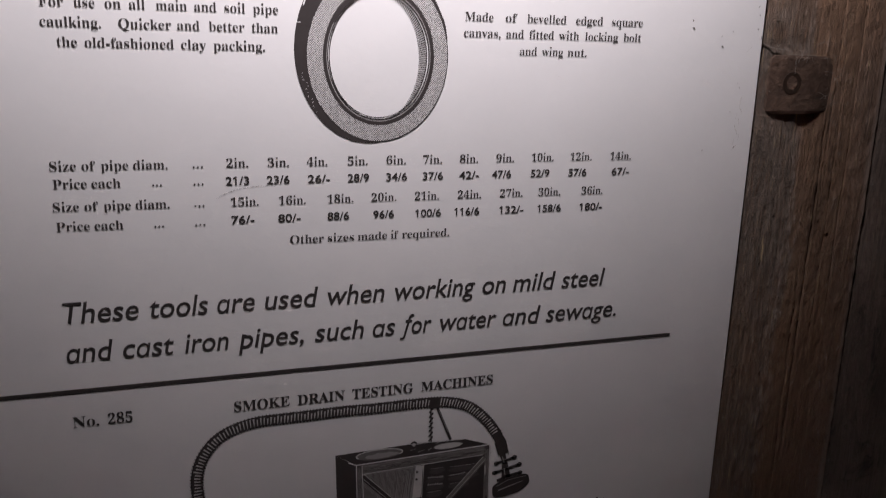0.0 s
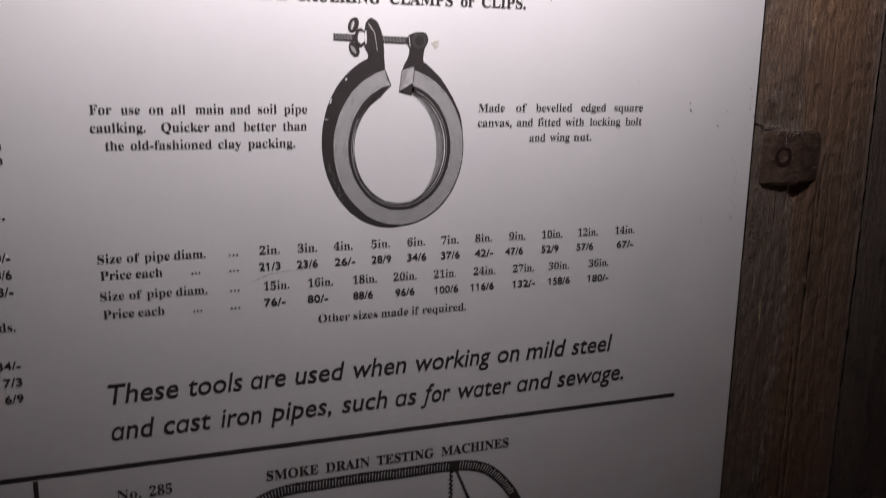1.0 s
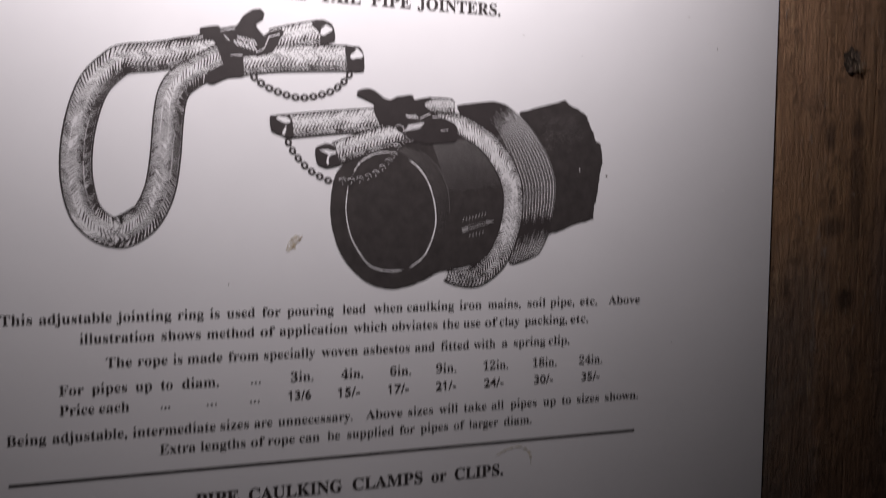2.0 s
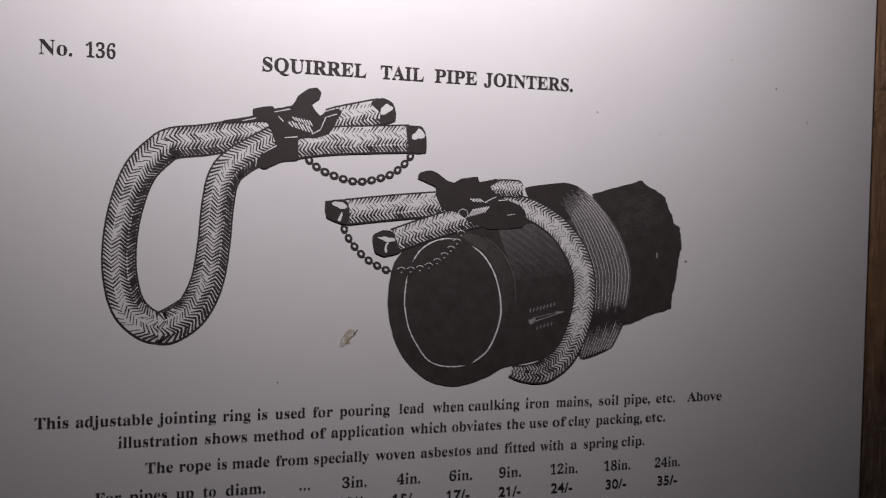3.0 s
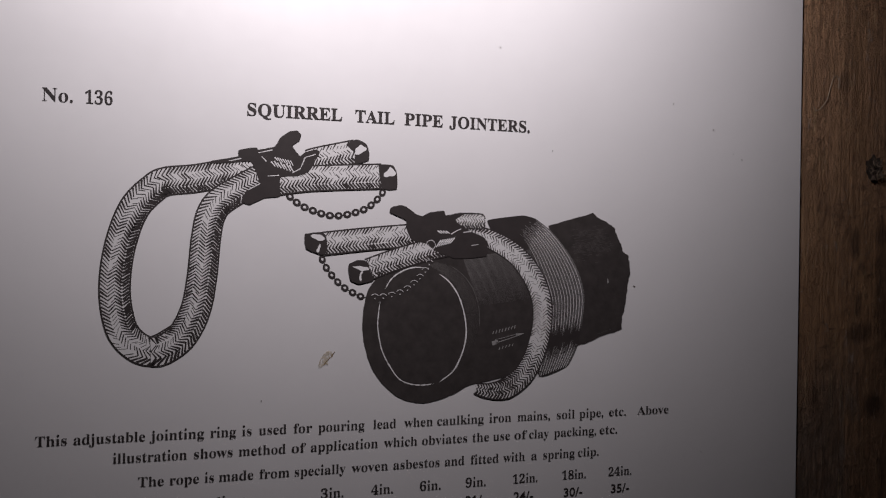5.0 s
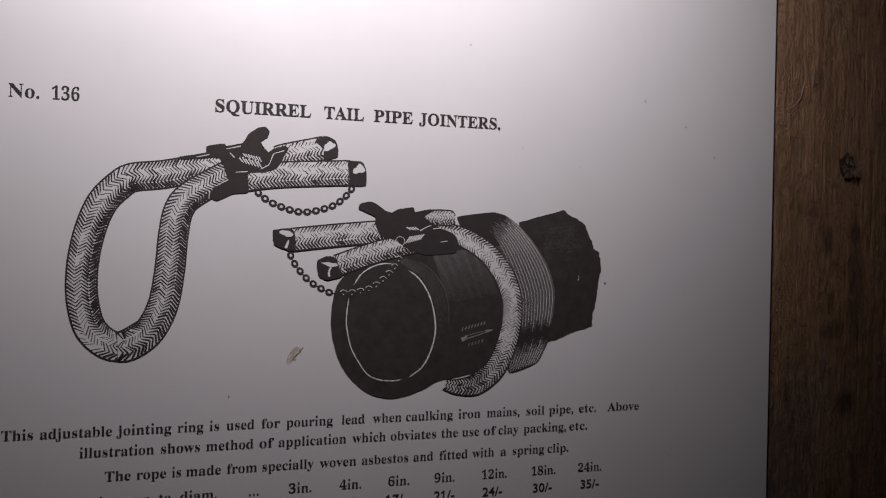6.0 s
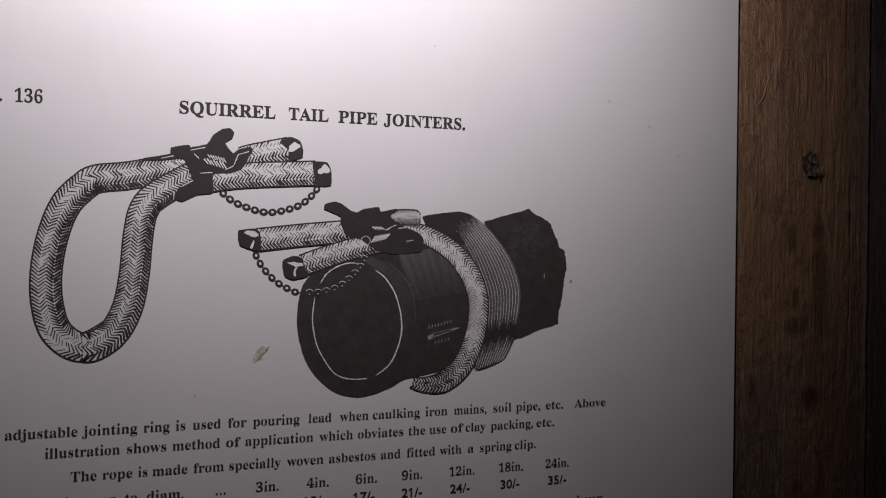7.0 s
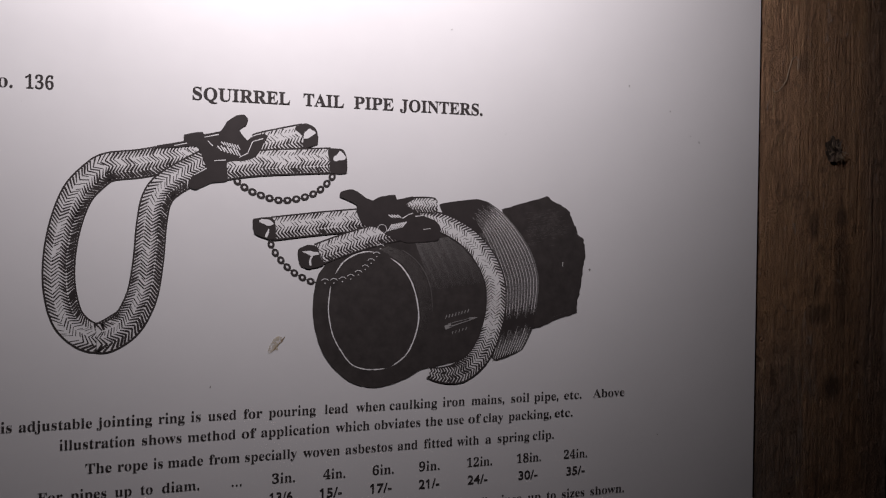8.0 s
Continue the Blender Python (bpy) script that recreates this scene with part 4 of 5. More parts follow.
arc_band("ring_edge", (GREY[0], GREY[1], GREY[2] + 0.5, GREY[3] + 0.5), (GREY[0], GREY[1], GREY[2] - 0.3, GREY[3] - 0.3), 215, 438, INK, 4, clamp)
arc_band("inner_ring", DARK, (50.6, 1155, 49.3, 59.0), 112, 436, INK, 4, clamp)
flat("bevel_end", [(41, 1218.6), (30, 1216), (31.6, 1209.4)], INK, 4, clamp, False)
flat("bevel_end", [(49.7, 1212), (63.4, 1221), (66, 1214), (62.6, 1208.5)], INK, 4, clamp, False)
arc_band("inner_ring_sheen", (50.8, 1155, 51.2, 61.2), (50.8, 1155, 50.4, 60.4), 150, 430, TONE, 5, clamp)
arc_band("inner_edge", (50.2, 1155, 48.4, 58.0), (50.2, 1155, 47.5, 57.1), 113, 432, INK, 5, clamp)
hatch = []
for k in range(64):
    a = radians(-64 + k * 2.2)
    taper = math.cos((a - 0.05) * 1.2)
    if taper > 0.05:
        hatch.append(pen((50.2 + 48 * math.cos(a), 1155 + 57.7 * math.sin(a)), (50.2 + (48 - 8.0 * taper) * math.cos(a), 1155 + (57.7 - 8.0 * taper) * math.sin(a) - 1.2), 0.85, 0.6))
strokes("inner_hatching", hatch, INK, 3, clamp)
end = [(52.5, 1233.7), (66.1, 1237.8), (64.3, 1220.8), (49.7, 1212)]
flat("cut_end", end, STIPPLE, 6, clamp, False)
flat("cut_end_shade", [(53.4, 1231.5), (58, 1233), (55, 1220), (51.2, 1215)], TONE, 7, clamp, ragged=1.0)
strokes("cut_end_edges", [pen(a, b, 0.8, 0.8) for a, b in zip(end, end[1:] + end[:1])], INK, 8, clamp)
strokes("cut_end_edges", [pen((34.8, 1233.4), (40.9, 1218.2), 0.9, 0.9)], INK, 7, clamp)
bolt = Path([(-17.2, 1264.7), (20, 1263.6), (57.6, 1262.6)])
ribbon("bolt", bolt, 6.6, INK, 0, clamp)
strokes("bolt_thread", [pen(bolt.at(s, -2.3)[0], bolt.at(s + 0.5, 2.3)[0], 0.5, 0.5) for s in (1.5 + 1.5 * k for k in range(12))] + [pen(bolt.at(s, -2.3)[0], bolt.at(s + 0.5, 2.3)[0], 0.5, 0.5) for s in (50 + 1.5 * k for k in range(16))], TONE, 1, clamp)
for cx, cz, tilt in ((2.8, 1276.5, 65), (3.4, 1253.3, 115)):
    flat("wing", oval(cx, cz, 7.4, 5.0, tilt), INK, 3, clamp)
    flat("wing_glint", oval(cx - 0.8, cz - 0.5, 4.6, 1.7, tilt + 12), TONE, 4, clamp)
flat("wing_nut", oval(9.5, 1264.5, 5.6, 9.0), INK, 3, clamp)
flat("wing_nut_glint", oval(10.5, 1264.3, 3.6, 5.6), PAPER, 4, clamp, ragged=1.2)
flat("wing_nut_glint", oval(15.2, 1264.8, 1.1, 6.6), PAPER, 4, clamp)
flat("bolt_head", oval(70.5, 1262.8, 7.6, 7.8), SOOT, 3, clamp)
flat("bolt_hole", oval(71.0, 1262.8, 4.8, 5.2), INK, 4, clamp)
strokes("lug_sheen", [pen((18, 1278), (24, 1270), 0.8, 0.5), pen((24, 1270), (27, 1252), 0.5, 0.4), pen((60, 1266), (61, 1256), 0.7, 0.4), pen((-20, 1205), (-21.5, 1200), 1.6, 1.2), pen((-6, 1223), (-4, 1225), 1.5, 1.2), pen((-28, 1185), (-24, 1184.6), 0.7, 0.5), pen((3, 1279), (1, 1272), 1.0, 0.5)], PAPER, 5, clamp)
strokes("ring_chips", [pen((x, z), (x + rng.uniform(0.4, 1.6), z + rng.uniform(-1, 1)), 0.6, 0.3) for x, z in ((-24 + rng.uniform(0, 3) + max(0, 1135 - q) * 0.35, q) for q in range(1088, 1142, 3))], PAPER, 4, clamp)

# smoke testing machine
RIB = ink_material("pale_grey_print", (0.56, 0.55, 0.545))
smoke = drawing("machine_drawing", "black drawing of a smoke testing machine with ribbed hose")
hose = Path([(-131, 702.2), (-133.4, 714.4), (-134.6, 730.7), (-132.1, 747.1), (-125.1, 762.8), (-111.7, 777.6), (-93, 786.5), (-70.4, 790.9), (-43.8, 791.3), (-16.6, 791.5), (15.1, 791.9), (47.5, 791), (91.3, 791.2), (110.5, 790.7), (123.4, 789.9), (140.9, 786.7), (158.9, 779), (175.1, 764.5), (187.1, 749.2), (195.9, 734.1), (199.7, 724.1)])
ribbon("hose", hose, 11.8, INK, 1, smoke, 0.4, steps=260)
strokes("hose_ribs", [pen(hose.at(s + rng.uniform(-0.2, 0.2), -4.2 + rng.uniform(-0.7, 0.7))[0], hose.at(s + 0.5, rng.uniform(2.2, 4.4))[0], rng.uniform(0.5, 0.9), rng.uniform(1.3, 1.9)) for s in (3 + 3.45 * k for k in range(int(hose.length / 3.45) - 6))], RIB, 2, smoke)
strokes("hose_rims", [pen(hose.at(s, side * 5.4)[0], hose.at(s + 0.3, side * 6.9)[0], 1.5, 0.7) for s in (2 + 3.45 * k for k in range(int(hose.length / 3.45) - 4)) for side in (-1, 1)], INK, 1, smoke)
flat("cuff", [(189.1, 731.6), (202.7, 735.1), (207.1, 718.5), (194.5, 715.6)], INK, 3, smoke, False)
flat("box_side", [(7, 742.1), (28.4, 728), (33.4, 640), (9.5, 650)], INK, 1, smoke, False)
flat("box_top", [(7, 742.1), (88, 744.2), (155.8, 742.5), (183.8, 731.6), (29.4, 727.8)], INK, 2, smoke, False)
flat("box_opening", [(29.4, 727.8), (183.8, 731.6), (185, 636), (33.4, 640)], INK, 2, smoke, False)
flat("box_board", [(36.5, 715.6), (97.1, 716.8), (92.8, 663.1), (38, 650)], HATCH, 3, smoke, False)
strokes("board_grain", [pen((38 + k * 1.36, 714.5 + 0.02 * k), (38.6 + k * 1.24 + rng.uniform(-0.2, 0.2), rng.uniform(664, 690)), 0.55, 0.3) for k in range(43)], SOOT, 4, smoke)
flat("gap_in_box", [(96.7, 716.9), (106.2, 716.6), (104.5, 677.6), (93.1, 678.2)], RIB, 4, smoke, False)
strokes("board_bolts", [pen((97, 709.5), (99.6, 709.5), 3.0, 2.4), pen((96.4, 700.6), (99, 700.6), 2.6, 2.2)], INK, 5, smoke)
strokes("pull_cord", [pen((104.9, 712), (104.1, 684), 0.9, 0.7), pen((104.1, 684), (101, 672), 0.7, 0.7), pen((107.6, 715), (107.9, 676), 2.4, 2.4)], INK, 6, smoke)
# bellows inside: dark folds with lettered bars and worn glints
flat("bellows", [(107, 711.9), (134.5, 712.5), (170.6, 710.8), (177.6, 706.2), (177.1, 655), (107.9, 655)], INK, 3, smoke, False)
for k, (z, a, b) in enumerate(((707.4, 112, 131), (697, 108.5, 130.5), (687.6, 108.5, 130), (679, 109, 129), (706.5, 135, 170), (695.8, 134, 172), (686, 135, 160))):
    flat("bellows_fold", oval((a + b) / 2, z, (b - a) / 2, 3.5, 2), SOOT, 5, smoke, ragged=0.5)
    strokes("bellows_glint", [pen((a + 2 + (b - a - 4) * i / 7, z + 3.4 + rng.uniform(-0.3, 0.3)), (a + 2 + (b - a - 4) * (i + rng.uniform(0.5, 0.9)) / 7, z + 3.6 + rng.uniform(-0.3, 0.3)), 0.7, 0.5) for i in range(7)], TONE, 7, smoke)
strokes("bellows_mark", [pen((x, z - 0.09 * (x - 110)), (x + rng.uniform(0.5, 1.6), z + rng.uniform(1.0, 2.2) - 0.09 * (x - 110)), 1.0, 0.8) for z, n in ((700.2, 7), (691.6, 7)) for x in (111 + 2.7 * i for i in range(n))] + [pen((137 + 3.2 * i, 699.4 + 0.2 * i), (138.8 + 3.2 * i, 700.4 + 0.2 * i), 1.1, 0.6) for i in range(6)], RIB, 8, smoke)
# frame of the box: rail, posts, two diagonal braces
flat("rail", [(29.4, 727.8), (183.8, 731.6), (184.4, 719.4), (35.7, 715.7)], SOOT_LIGHT, 5, smoke, False)
strokes("rail_streaks", [pen((x, z), (x + rng.uniform(6, 18), z + rng.uniform(0.1, 0.6)), 0.5, 0.25) for x, z in ((34 + 2.4 * k, 717.5 + 0.02 * 2.4 * k + rng.uniform(0, 9)) for k in range(58))], HATCH, 6, smoke)
strokes("rail_shadow", [pen((x, z), (x + rng.uniform(6, 16), z + rng.uniform(0.1, 0.6)), 0.8, 0.3) for x, z in ((36 + 3.2 * k, 717.5 + 0.025 * 3.2 * k + rng.uniform(0, 5)) for k in range(42))], INK, 6, smoke)
for a, b, c, d in (((28.4, 728), (36, 725.7), (39.5, 640), (32, 640)), ((177.1, 729.7), (183.8, 731.6), (185, 636), (177.5, 636))):
    flat("box_post", [a, b, c, d], SOOT, 6, smoke, False)
    strokes("post_streaks", [pen((a[0] + 1.0 + 1.1 * k, a[1] - 3 - rng.uniform(0, 4)), (d[0] + 1.0 + 1.1 * k, 650 + rng.uniform(0, 20)), 0.5, 0.4) for k in range(6)], HATCH, 7, smoke)
for a, b in (((36.5, 713), (82, 665)), ((178, 715), (126, 660))):
    strokes("brace", [pen(a, b, 6.4, 6.4)], SOOT_LIGHT if a[0] > 100 else INK, 7, smoke)
    d = Vector((b[1] - a[1], a[0] - b[0])).normalized() * 3.1
    d = d if d.y > 0 else -d
    strokes("brace_edge", [pen(Vector(a) + d, Vector(b) + d, 0.8, 0.6), pen(Vector(a) - d * 0.4, Vector(b) - d * 0.4, 0.5, 0.3)], RIB, 8, smoke)
flat("board_corner", [(37, 702), (66, 672), (38, 668)], SOOT_LIGHT, 5, smoke, False)
strokes("box_edges", [pen((29.6, 727.6), (183.6, 731.4), 1.0, 1.2), pen((21, 731.5), (29.6, 727.6), 1.3, 1.1), pen((29.6, 727.6), (31.4, 655), 0.9, 0.6), pen((36, 725.4), (39, 655), 0.6, 0.5), pen((183.2, 731), (184.2, 655), 0.8, 0.6), pen((36, 716), (176, 719.6), 0.5, 0.5), pen((155, 742.2), (183, 732), 1.5, 1.2), pen((88, 743.8), (155, 742.2), 0.5, 0.8), pen((178.5, 706), (179, 694), 1.1, 0.8), pen((96, 743.4), (122, 743.2), 0.9, 0.6)], PAPER, 9, smoke)
# round lids on the box
flat("lid", oval(55.3, 736.6, 25.4, 5.4, 1.0), SOOT_LIGHT, 4, smoke)
flat("lid_well", oval(58, 735.4, 19, 3.0, 1.0), TONE, 5, smoke, ragged=0.8)
arc_band("lid_edge", (55.3, 737.2, 26.4, 6.2), (55.3, 737.0, 24.6, 5.0), -30, 205, RIB, 6, smoke)
flat("lid", oval(133.8, 736.6, 16.8, 3.4, 1.0), RIB, 5, smoke, ragged=0.4)
arc_band("lid_edge", (133.8, 736.4, 17.8, 4.4), (133.8, 736.6, 16.4, 3.2), 10, 190, SOOT_LIGHT, 6, smoke)
flat("ring_handle", oval(93.8, 742.9, 4.0, 4.2), INK, 4, smoke)
flat("ring_handle_hole", oval(93.8, 743.0, 1.9, 2.1), RIB, 5, smoke)
flat("lid_catch", oval(93, 736, 6.0, 2.6, 20), INK, 6, smoke, ragged=0.8)
flat("lid_knob", oval(113, 735.2, 4.0, 3.2), INK, 6, smoke, ragged=0.5)
strokes("catch_glints", [pen((90, 736.5), (96, 738), 0.7, 0.4), pen((110.6, 734.2), (114.6, 737), 0.9, 0.5), pen((99, 734), (106, 735.4), 0.8, 0.5), pen((120, 741.5), (124, 743), 1.6, 1.2)], TONE, 7, smoke)
flat("strap_knot", [(111.5, 794.5), (121.1, 794.5), (121.4, 783.4), (111.7, 784.6)], INK, 4, smoke, ragged=0.8)
strokes("strap", [pen((112.1, 786), (113.6, 743), 1.4, 1.4), pen((118.6, 786), (136.2, 743.3), 3.0, 3.2)], INK, 1, smoke)
strokes("strap_glint", [pen((121, 781.5), (133, 752.5), 0.5, 0.5), pen((129.6, 759.6), (131, 759), 1.2, 1.0)], TONE, 3, smoke)
strokes("strap_twist", [pen((110.6 + 2.2 * (k % 2), 745 + k * 2.8), (112.8 + 2.2 * (k % 2), 747.5 + k * 2.8), 2.0, 2.0) for k in range(15)], INK, 2, smoke)
flat("nozzle", [(188.8, 673.7), (192.6, 680.3), (208.7, 686.2), (229.9, 687.8), (234.6, 681.1), (233.1, 674), (219.3, 665.2), (193.5, 662.8)], INK, 3, smoke)
strokes("nozzle_edge", [pen((193.5, 677.2), (209, 683.4), 0.5, 0.7), pen((209, 683.4), (230, 685.2), 0.7, 0.4), pen((196, 671.5), (226, 679.4), 1.6, 0.8)], TONE, 4, smoke)
strokes("valve", [pen((199.4, 718), (203.2, 704), 7.5, 5.5), pen((202.6, 706), (205.4, 686), 7.0, 11.5), pen((192.6, 706.4), (214, 710.9), 3.2, 3.2), pen((190.8, 694.8), (220.9, 701.1), 3.4, 3.4), pen((205, 688), (222.7, 690.6), 3.6, 3.6), pen((194, 684), (204, 686.5), 4.0, 4.0)], INK, 2, smoke)
for cx, cz in ((192.6, 706.2), (214.4, 711), (190.8, 694.6), (221.2, 701.2), (222.4, 690.4)):
    flat("valve_knob", oval(cx, cz, 3.2, 2.7), INK, 2, smoke)
    strokes("valve_knob_glint", [pen((cx - 1.4, cz + 1.0), (cx + 0.6, cz + 1.4), 0.7, 0.4)], TONE, 3, smoke)
strokes("valve_glints", [pen((199.5, 714), (202, 706), 1.1, 0.8), pen((202.4, 699), (204, 690), 1.2, 0.9), pen((196, 708.2), (210, 711), 0.5, 0.5), pen((195, 696.8), (217, 701.2), 0.5, 0.5), pen((206.4, 715), (207.4, 717.6), 0.8, 0.6)], TONE, 3, smoke)


# ---- stains and specks on the sheet ----
def smudge(pts, mat, ragged=1.2):
    return flat("stain", pts, mat, 1, sign, True, ragged)


smudge([(-8.8, 1530), (-12.6, 1518.6), (-18.5, 1516.3), (-17.6, 1525.2)], STAIN, 2.2)
strokes("stain_fleck", [pen((-15 + k * 1.3 + rng.uniform(-1, 1), 1517.5 + k * 1.6), (-13.6 + k * 1.3 + rng.uniform(-1, 1), 1519.5 + k * 1.6), 0.35, rng.uniform(0.5, 1.1)) for k in range(7)], FLECK, 2, sign)
tide = Path([(178.7, 1316.7), (191.6, 1322.4), (204.6, 1323.6), (214.5, 1316.6), (216, 1306.1)])
ribbon("tide_mark", tide, 2.2, STAINPALE, 1, sign, 0.8, ends=8.0)
smudge([(83.9, 1261.5), (88.7, 1263.3), (92.4, 1260), (87.6, 1255.5)], STAINPALE)
for x, z, r in ((397.5, 1200, 1.5), (399.7, 1192.5, 2.2), (438, 1174, 1.7), (457, 1103, 1.1), (467, 1063.5, 1.5), (425, 1060.7, 1.1), (328, 1224.5, 0.8), (483, 1208.6, 1.2),
                (332.6, 1769, 1.1), (146, 1808.7, 0.7), (201, 1715.4, 0.8), (371, 1418.4, 1.0), (-68.4, 1488.2, 1.0), (415.4, 1716.4, 1.1), (380.6, 1745.8, 0.9), (292, 1585.8, 1.2), (405, 1722, 0.6), (466, 1130, 0.8), (450, 1190, 0.9),
                (475.7, 1173.6, 0.7), (471.6, 1169.7, 0.6), (462.6, 1135, 0.8), (436, 1184.7, 0.7), (482.3, 1193.7, 1.2), (480.3, 1217.2, 1.3), (262.3, 1699, 0.6), (291.2, 1586.5, 0.9)):
    flat("dirt_speck", oval(x, z, r * 0.36, r * 0.85, rng.uniform(-50, 50), 9), SPECK, 1, sign, True, r * 0.5)
pencil = Path([(-105.7, 1022.0), (-96.1, 1027.0), (-82.1, 1031.3), (-66.4, 1033.0), (-48.7, 1033.1)])
ribbon("pencil_line", pencil, 0.8, PENCIL, 1, sign, 0.25, ends=14.0)
scratch = [pen((470 + rng.uniform(-6, 4), 1120 - k * 6), (470 + rng.uniform(-6, 4), 1113 - k * 6), 0.35, 0.2) for k in range(10)]
strokes("scuff", scratch, STAINPALE, 1, sign)


# ---- iron fixing and bits on the post ----
def square_nut():
    nut = tagged(new("square_nut"), "rusty square iron nut on a bolt through the timber post", "nut")
    nut.location = (0.503, 0.006, 1.101)
    nut.scale = (1.52, 0.34, 1.02)
    section = [(0.0, 0.006), (0.003, -0.009), (0.012, -0.0165), (0.034, -0.0235), (0.039, -0.023), (0.043, -0.020), (0.062, -0.004), (0.066, 0.006)]
    levels = [(0.0, 0.86), (0.003, 0.97), (0.008, 1.0), (0.056, 1.0), (0.061, 0.96), (0.064, 0.84)]
    verts = [(0.033 + (x - 0.033) * k, y * k, z + 0.0012 * noise.noise(Vector((x * 60, z * 60, 2)))) for z, k in levels for x, y in section]
    w = len(section)
    faces = [(j * w + i, j * w + i + 1, (j + 1) * w + i + 1, (j + 1) * w + i) for j in range(len(levels) - 1) for i in range(w - 1)]
    faces += [tuple(range(w))[::-1], tuple(range((len(levels) - 1) * w, len(levels) * w)), tuple([j * w for j in range(len(levels))] + [j * w + w - 1 for j in range(len(levels) - 1, -1, -1)])]
    mesh_ob("nut_block", verts, faces, RUST, nut)
    # Dark disc laid on the nut: the recess's shade is put in its colour.
    for name, r, d, y, mat, label in (("bolt_hole", 0.0135, 0.004, -0.0192, RUST_SHADE, "dark disc in place of the shaded hole in the nut"), ("bolt_end", 0.0080, 0.005, -0.0196, RUST, "rusty rounded end of the bolt")):
        bm = bmesh.new()
        made = bmesh.ops.create_cone(bm, cap_ends=True, segments=24, radius1=r, radius2=r * 0.9, depth=d)["verts"]
        bmesh.ops.rotate(bm, verts=made, cent=(0, 0, 0), matrix=Matrix.Rotation(radians(90), 3, "X"))
        bmesh.ops.scale(bm, verts=made, vec=(0.66, 1, 1))
        bmesh.ops.rotate(bm, verts=made, cent=(0, 0, 0), matrix=Matrix.Rotation(radians(-17), 3, "Z"))
        bmesh.ops.translate(bm, verts=made, vec=(0.0225, y, 0.034))
        part(name, bm, mat, nut, label)
    return nut


square_nut()


def strand(name, pts, radius, mat, parent):
    cu = bpy.data.curves.new(name, "CURVE")
    cu.dimensions, cu.bevel_depth, cu.bevel_resolution = "3D", radius, 1
    sp = cu.splines.new("POLY")
    sp.points.add(len(pts) - 1)
    for p, q in zip(sp.points, pts):
        p.co = (*q, 1)
    ob = new(name, cu)
    dg = bpy.context.evaluated_depsgraph_get()
    me = bpy.data.meshes.new_from_object(ob.evaluated_get(dg))
    bpy.data.objects.remove(ob)
    me.materials.clear()
    me.materials.append(mat)
    ob = new(name, me)
    ob.parent = parent
    return ob


def cobweb(label, x, y, z, sx, sz, count, seed, r=0.00014):
    web = tagged(new("cobweb"), label, "cobweb", "cobwebs on the post")
    g = random.Random(seed)
    for k in range(count):
        a = Vector((x + g.uniform(-sx, sx), y, z + g.uniform(-sz, sz)))
        step = Vector((g.uniform(-1, 1), g.uniform(-0.15, 0.15), g.uniform(-1, 1))) * 0.002
        pts = []
        for i in range(g.randint(4, 8)):
            pts.append(tuple(a))
            step = (step + Vector((g.uniform(-1, 1), 0, g.uniform(-1, 1))) * 0.0012)
            a = a + step
            a.y = y - 0.002 + g.uniform(-0.001, 0.001)
        strand("thread", pts, r * g.uniform(0.7, 1.4), DUST, web)
    return web


nutweb = cobweb("dusty grey cobweb strands over a rusty nut", 0.535, -0.001, 1.172, 0.03, 0.006, 30, 3)
strand("thread", [(0.487, -0.001, 1.186), (0.493, 0.003, 1.179), (0.503, 0.003, 1.175), (0.515, 0.002, 1.173), (0.53, 0.0, 1.172)], 0.0004, DUST, nutweb)
cobweb("fine dusty cobweb threads beside a rusty nut", 0.598, 0.002, 1.13, 0.012, 0.04, 22, 12, 0.0001)
cobweb("fine dusty cobweb threads beside a rusty nut", 0.502, 0.004, 1.12, 0.008, 0.05, 14, 13, 0.0001)
cobweb("short dusty cobweb threads on brown timber", 0.60, 0.004, 1.12, 0.04, 0.07, 10, 8)
cobweb("short dusty cobweb threads on brown timber", 0.59, 0.004, 1.66, 0.06, 0.14, 14, 9, 0.0001)
curl = tagged(new("hair_strand"), "curled pale fibre stuck to the brown timber", "fibre")
strand("fibre", [(0.509, 0.0040, 1.778), (0.512, 0.0040, 1.774), (0.517, 0.0040, 1.776), (0.522, 0.0040, 1.781), (0.527, 0.0040, 1.788), (0.530, 0.0040, 1.799), (0.534, 0.0040, 1.811), (0.539, 0.0040, 1.814), (0.542, 0.0040, 1.808), (0.541, 0.0040, 1.800)], 0.0005, TWIG, curl)


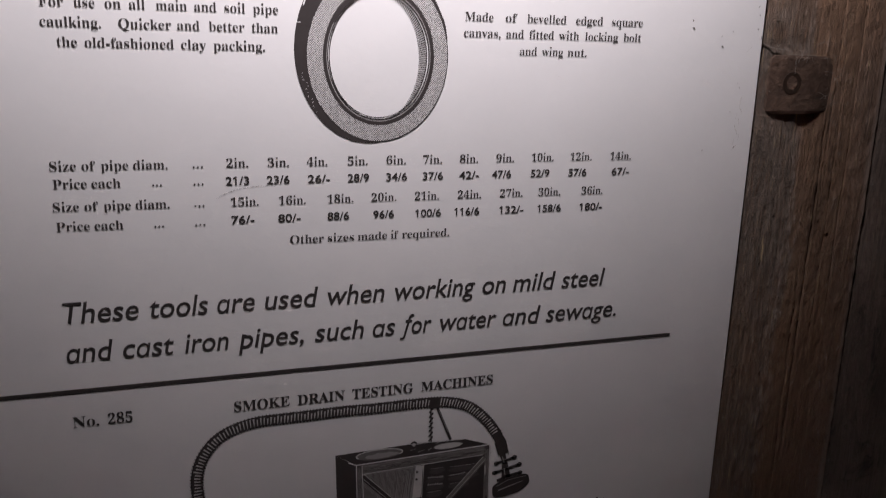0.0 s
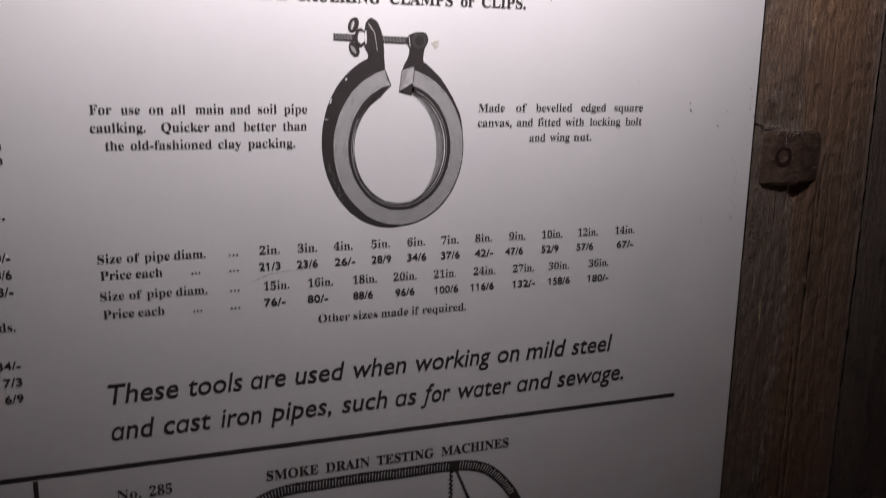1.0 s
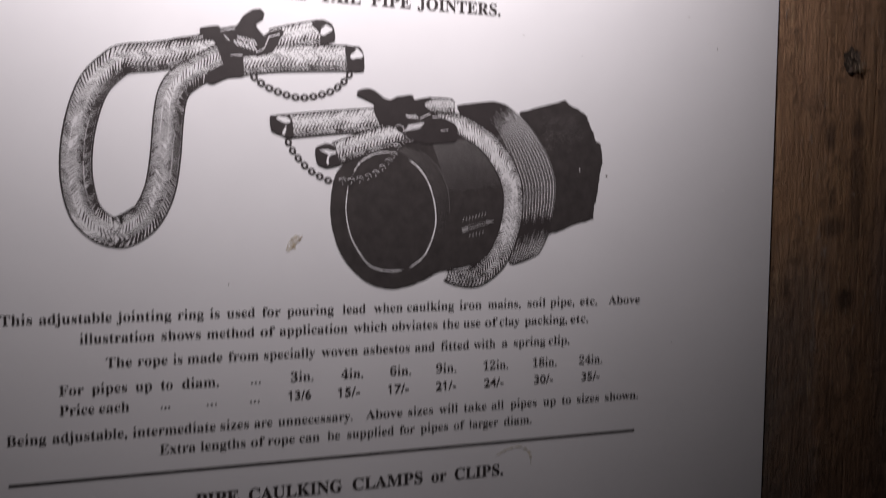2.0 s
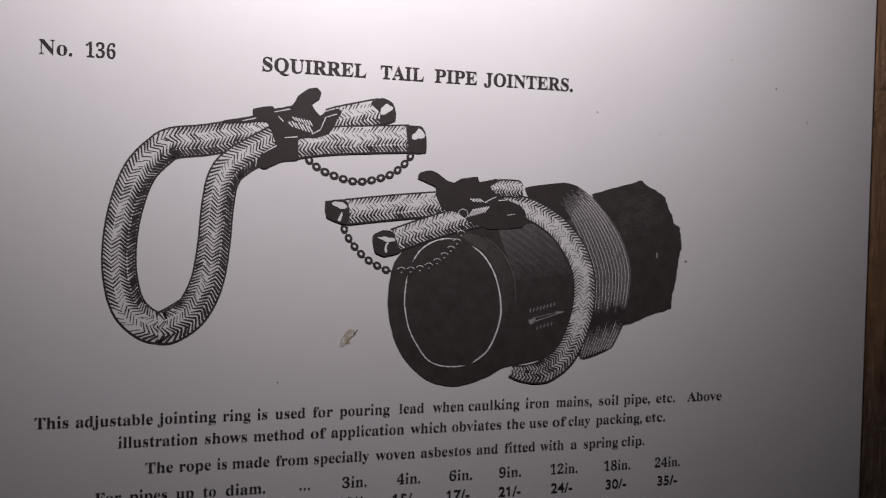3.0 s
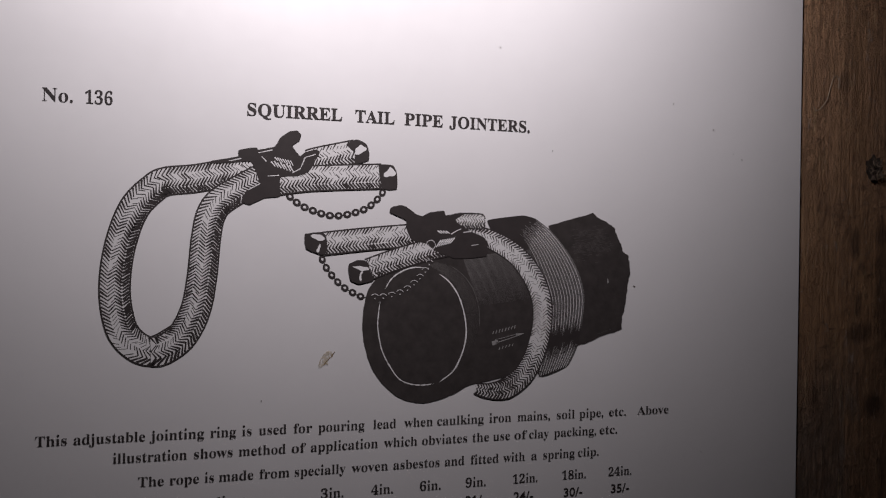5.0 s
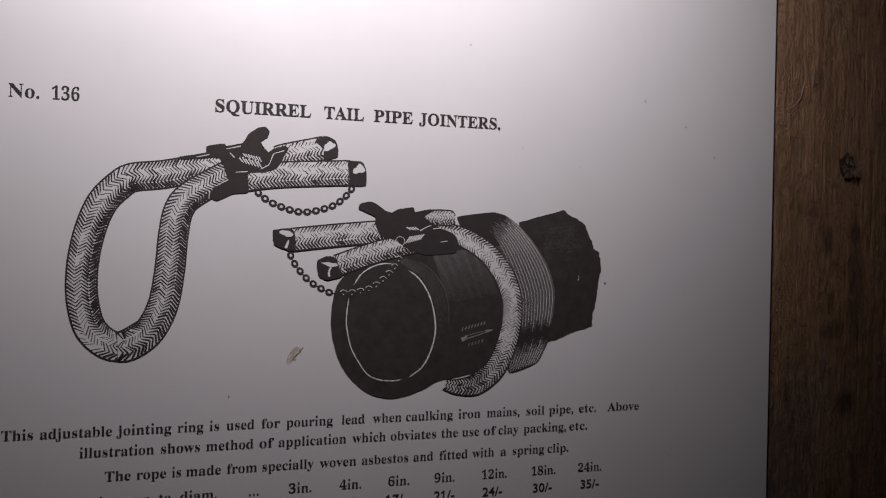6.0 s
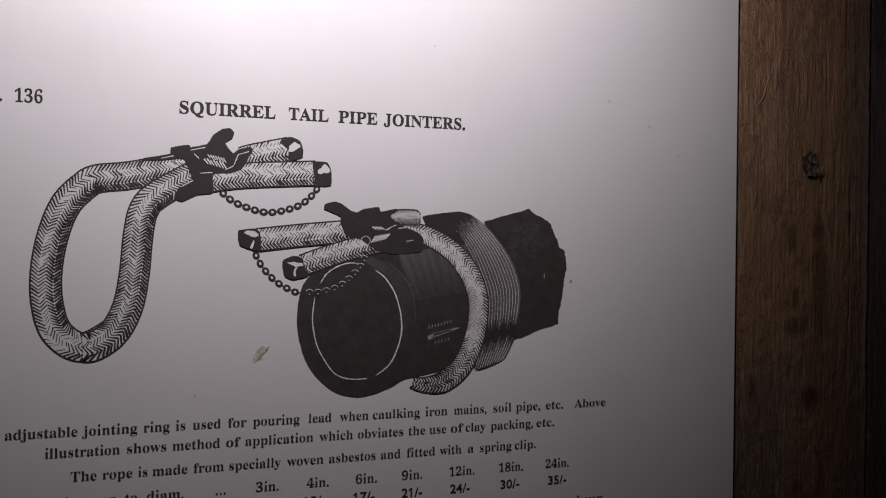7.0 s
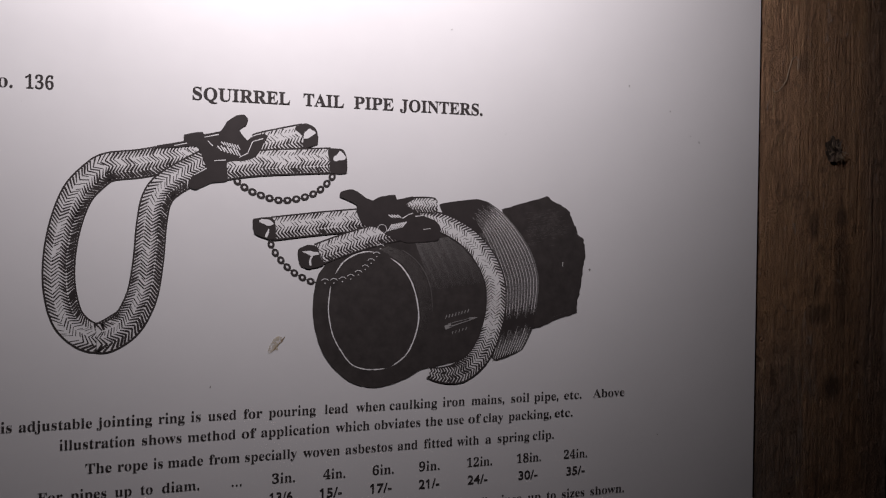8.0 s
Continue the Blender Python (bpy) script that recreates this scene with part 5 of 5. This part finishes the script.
def knot():
    """A broken-out knot: a dark hollow with splintered fibres."""
    ob = tagged(new("wood_knot"), "dark splintered knot in the brown timber post", "knot")
    ob.location = (0.592, 0.0052, 1.716)
    bm = bmesh.new()
    bmesh.ops.create_icosphere(bm, subdivisions=3, radius=1.0)
    for v in bm.verts:
        f = 1 + 0.35 * noise.noise(v.co * 2.2)
        v.co = Vector((v.co.x * 0.0115 * f, v.co.y * 0.0035 * f, v.co.z * 0.0145 * f))
    part("hollow", bm, KNOTDARK, ob, "nearly black hollow of the knot")
    g = random.Random(4)
    for k in range(22):
        bm = bmesh.new()
        made = bmesh.ops.create_cone(bm, cap_ends=True, segments=5, radius1=0.0010, radius2=0.0004, depth=g.uniform(0.006, 0.014))["verts"]
        bmesh.ops.rotate(bm, verts=made, cent=(0, 0, 0), matrix=Euler((g.uniform(-0.3, 0.3), g.uniform(-0.9, 0.9), 0)).to_matrix())
        bmesh.ops.translate(bm, verts=made, vec=(g.uniform(-0.007, 0.008), -0.0035, g.uniform(-0.011, 0.007)))
        part("splinter", bm, TIMBER, ob)
    for k in range(16):
        # curled pale fibres caught in the hollow
        x, z, turn = g.uniform(-0.007, 0.008), g.uniform(-0.011, 0.004), g.uniform(0, 6.3)
        bend, reach = g.uniform(-0.35, 0.35), g.uniform(0.0010, 0.0018)
        pts = []
        for i in range(7):
            pts.append((x, -0.005 - 0.0015 * math.sin(i * 0.5) + g.uniform(-0.0004, 0.0004), z))
            turn += bend
            x, z = x + reach * math.cos(turn), z + reach * math.sin(turn)
        strand("loose_fibre", pts, g.uniform(0.00018, 0.00040), TWIG, ob)
    return ob


knot()


def raised_fibres():
    """Torn wood fibres and grit that stand a little proud of the post's sawn face."""
    g = random.Random(17)
    verts, faces = [], []
    for k in range(1100):
        x, z = g.uniform(0.494, 0.668), g.uniform(0.62, 1.98)
        reach, half = g.uniform(0.003, 0.013), g.uniform(0.00022, 0.0006)
        lean = g.gauss(0, 0.10) if g.random() < 0.88 else g.uniform(-1.4, 1.4)
        dx, dz = math.sin(lean) * reach / 2, math.cos(lean) * reach / 2
        y, rise = 0.0050, g.uniform(0.0010, 0.0024)
        n = len(verts)
        verts += [(x - dx, y, z - dz), (x - half, y, z), (x + dx, y, z + dz), (x + half, y, z), (x + g.uniform(-half, half), y - rise, z + dz * g.uniform(-0.4, 0.4))]
        faces += [(n, n + 4, n + 1), (n + 1, n + 4, n + 2), (n + 2, n + 4, n + 3), (n + 3, n + 4, n), (n, n + 1, n + 2, n + 3)]
    return mesh_ob("wood_fibres", verts, faces, TIMBER)


tagged(raised_fibres(), "torn brown wood fibres on the sawn face of the post", "wood fibres", kind="stuff")
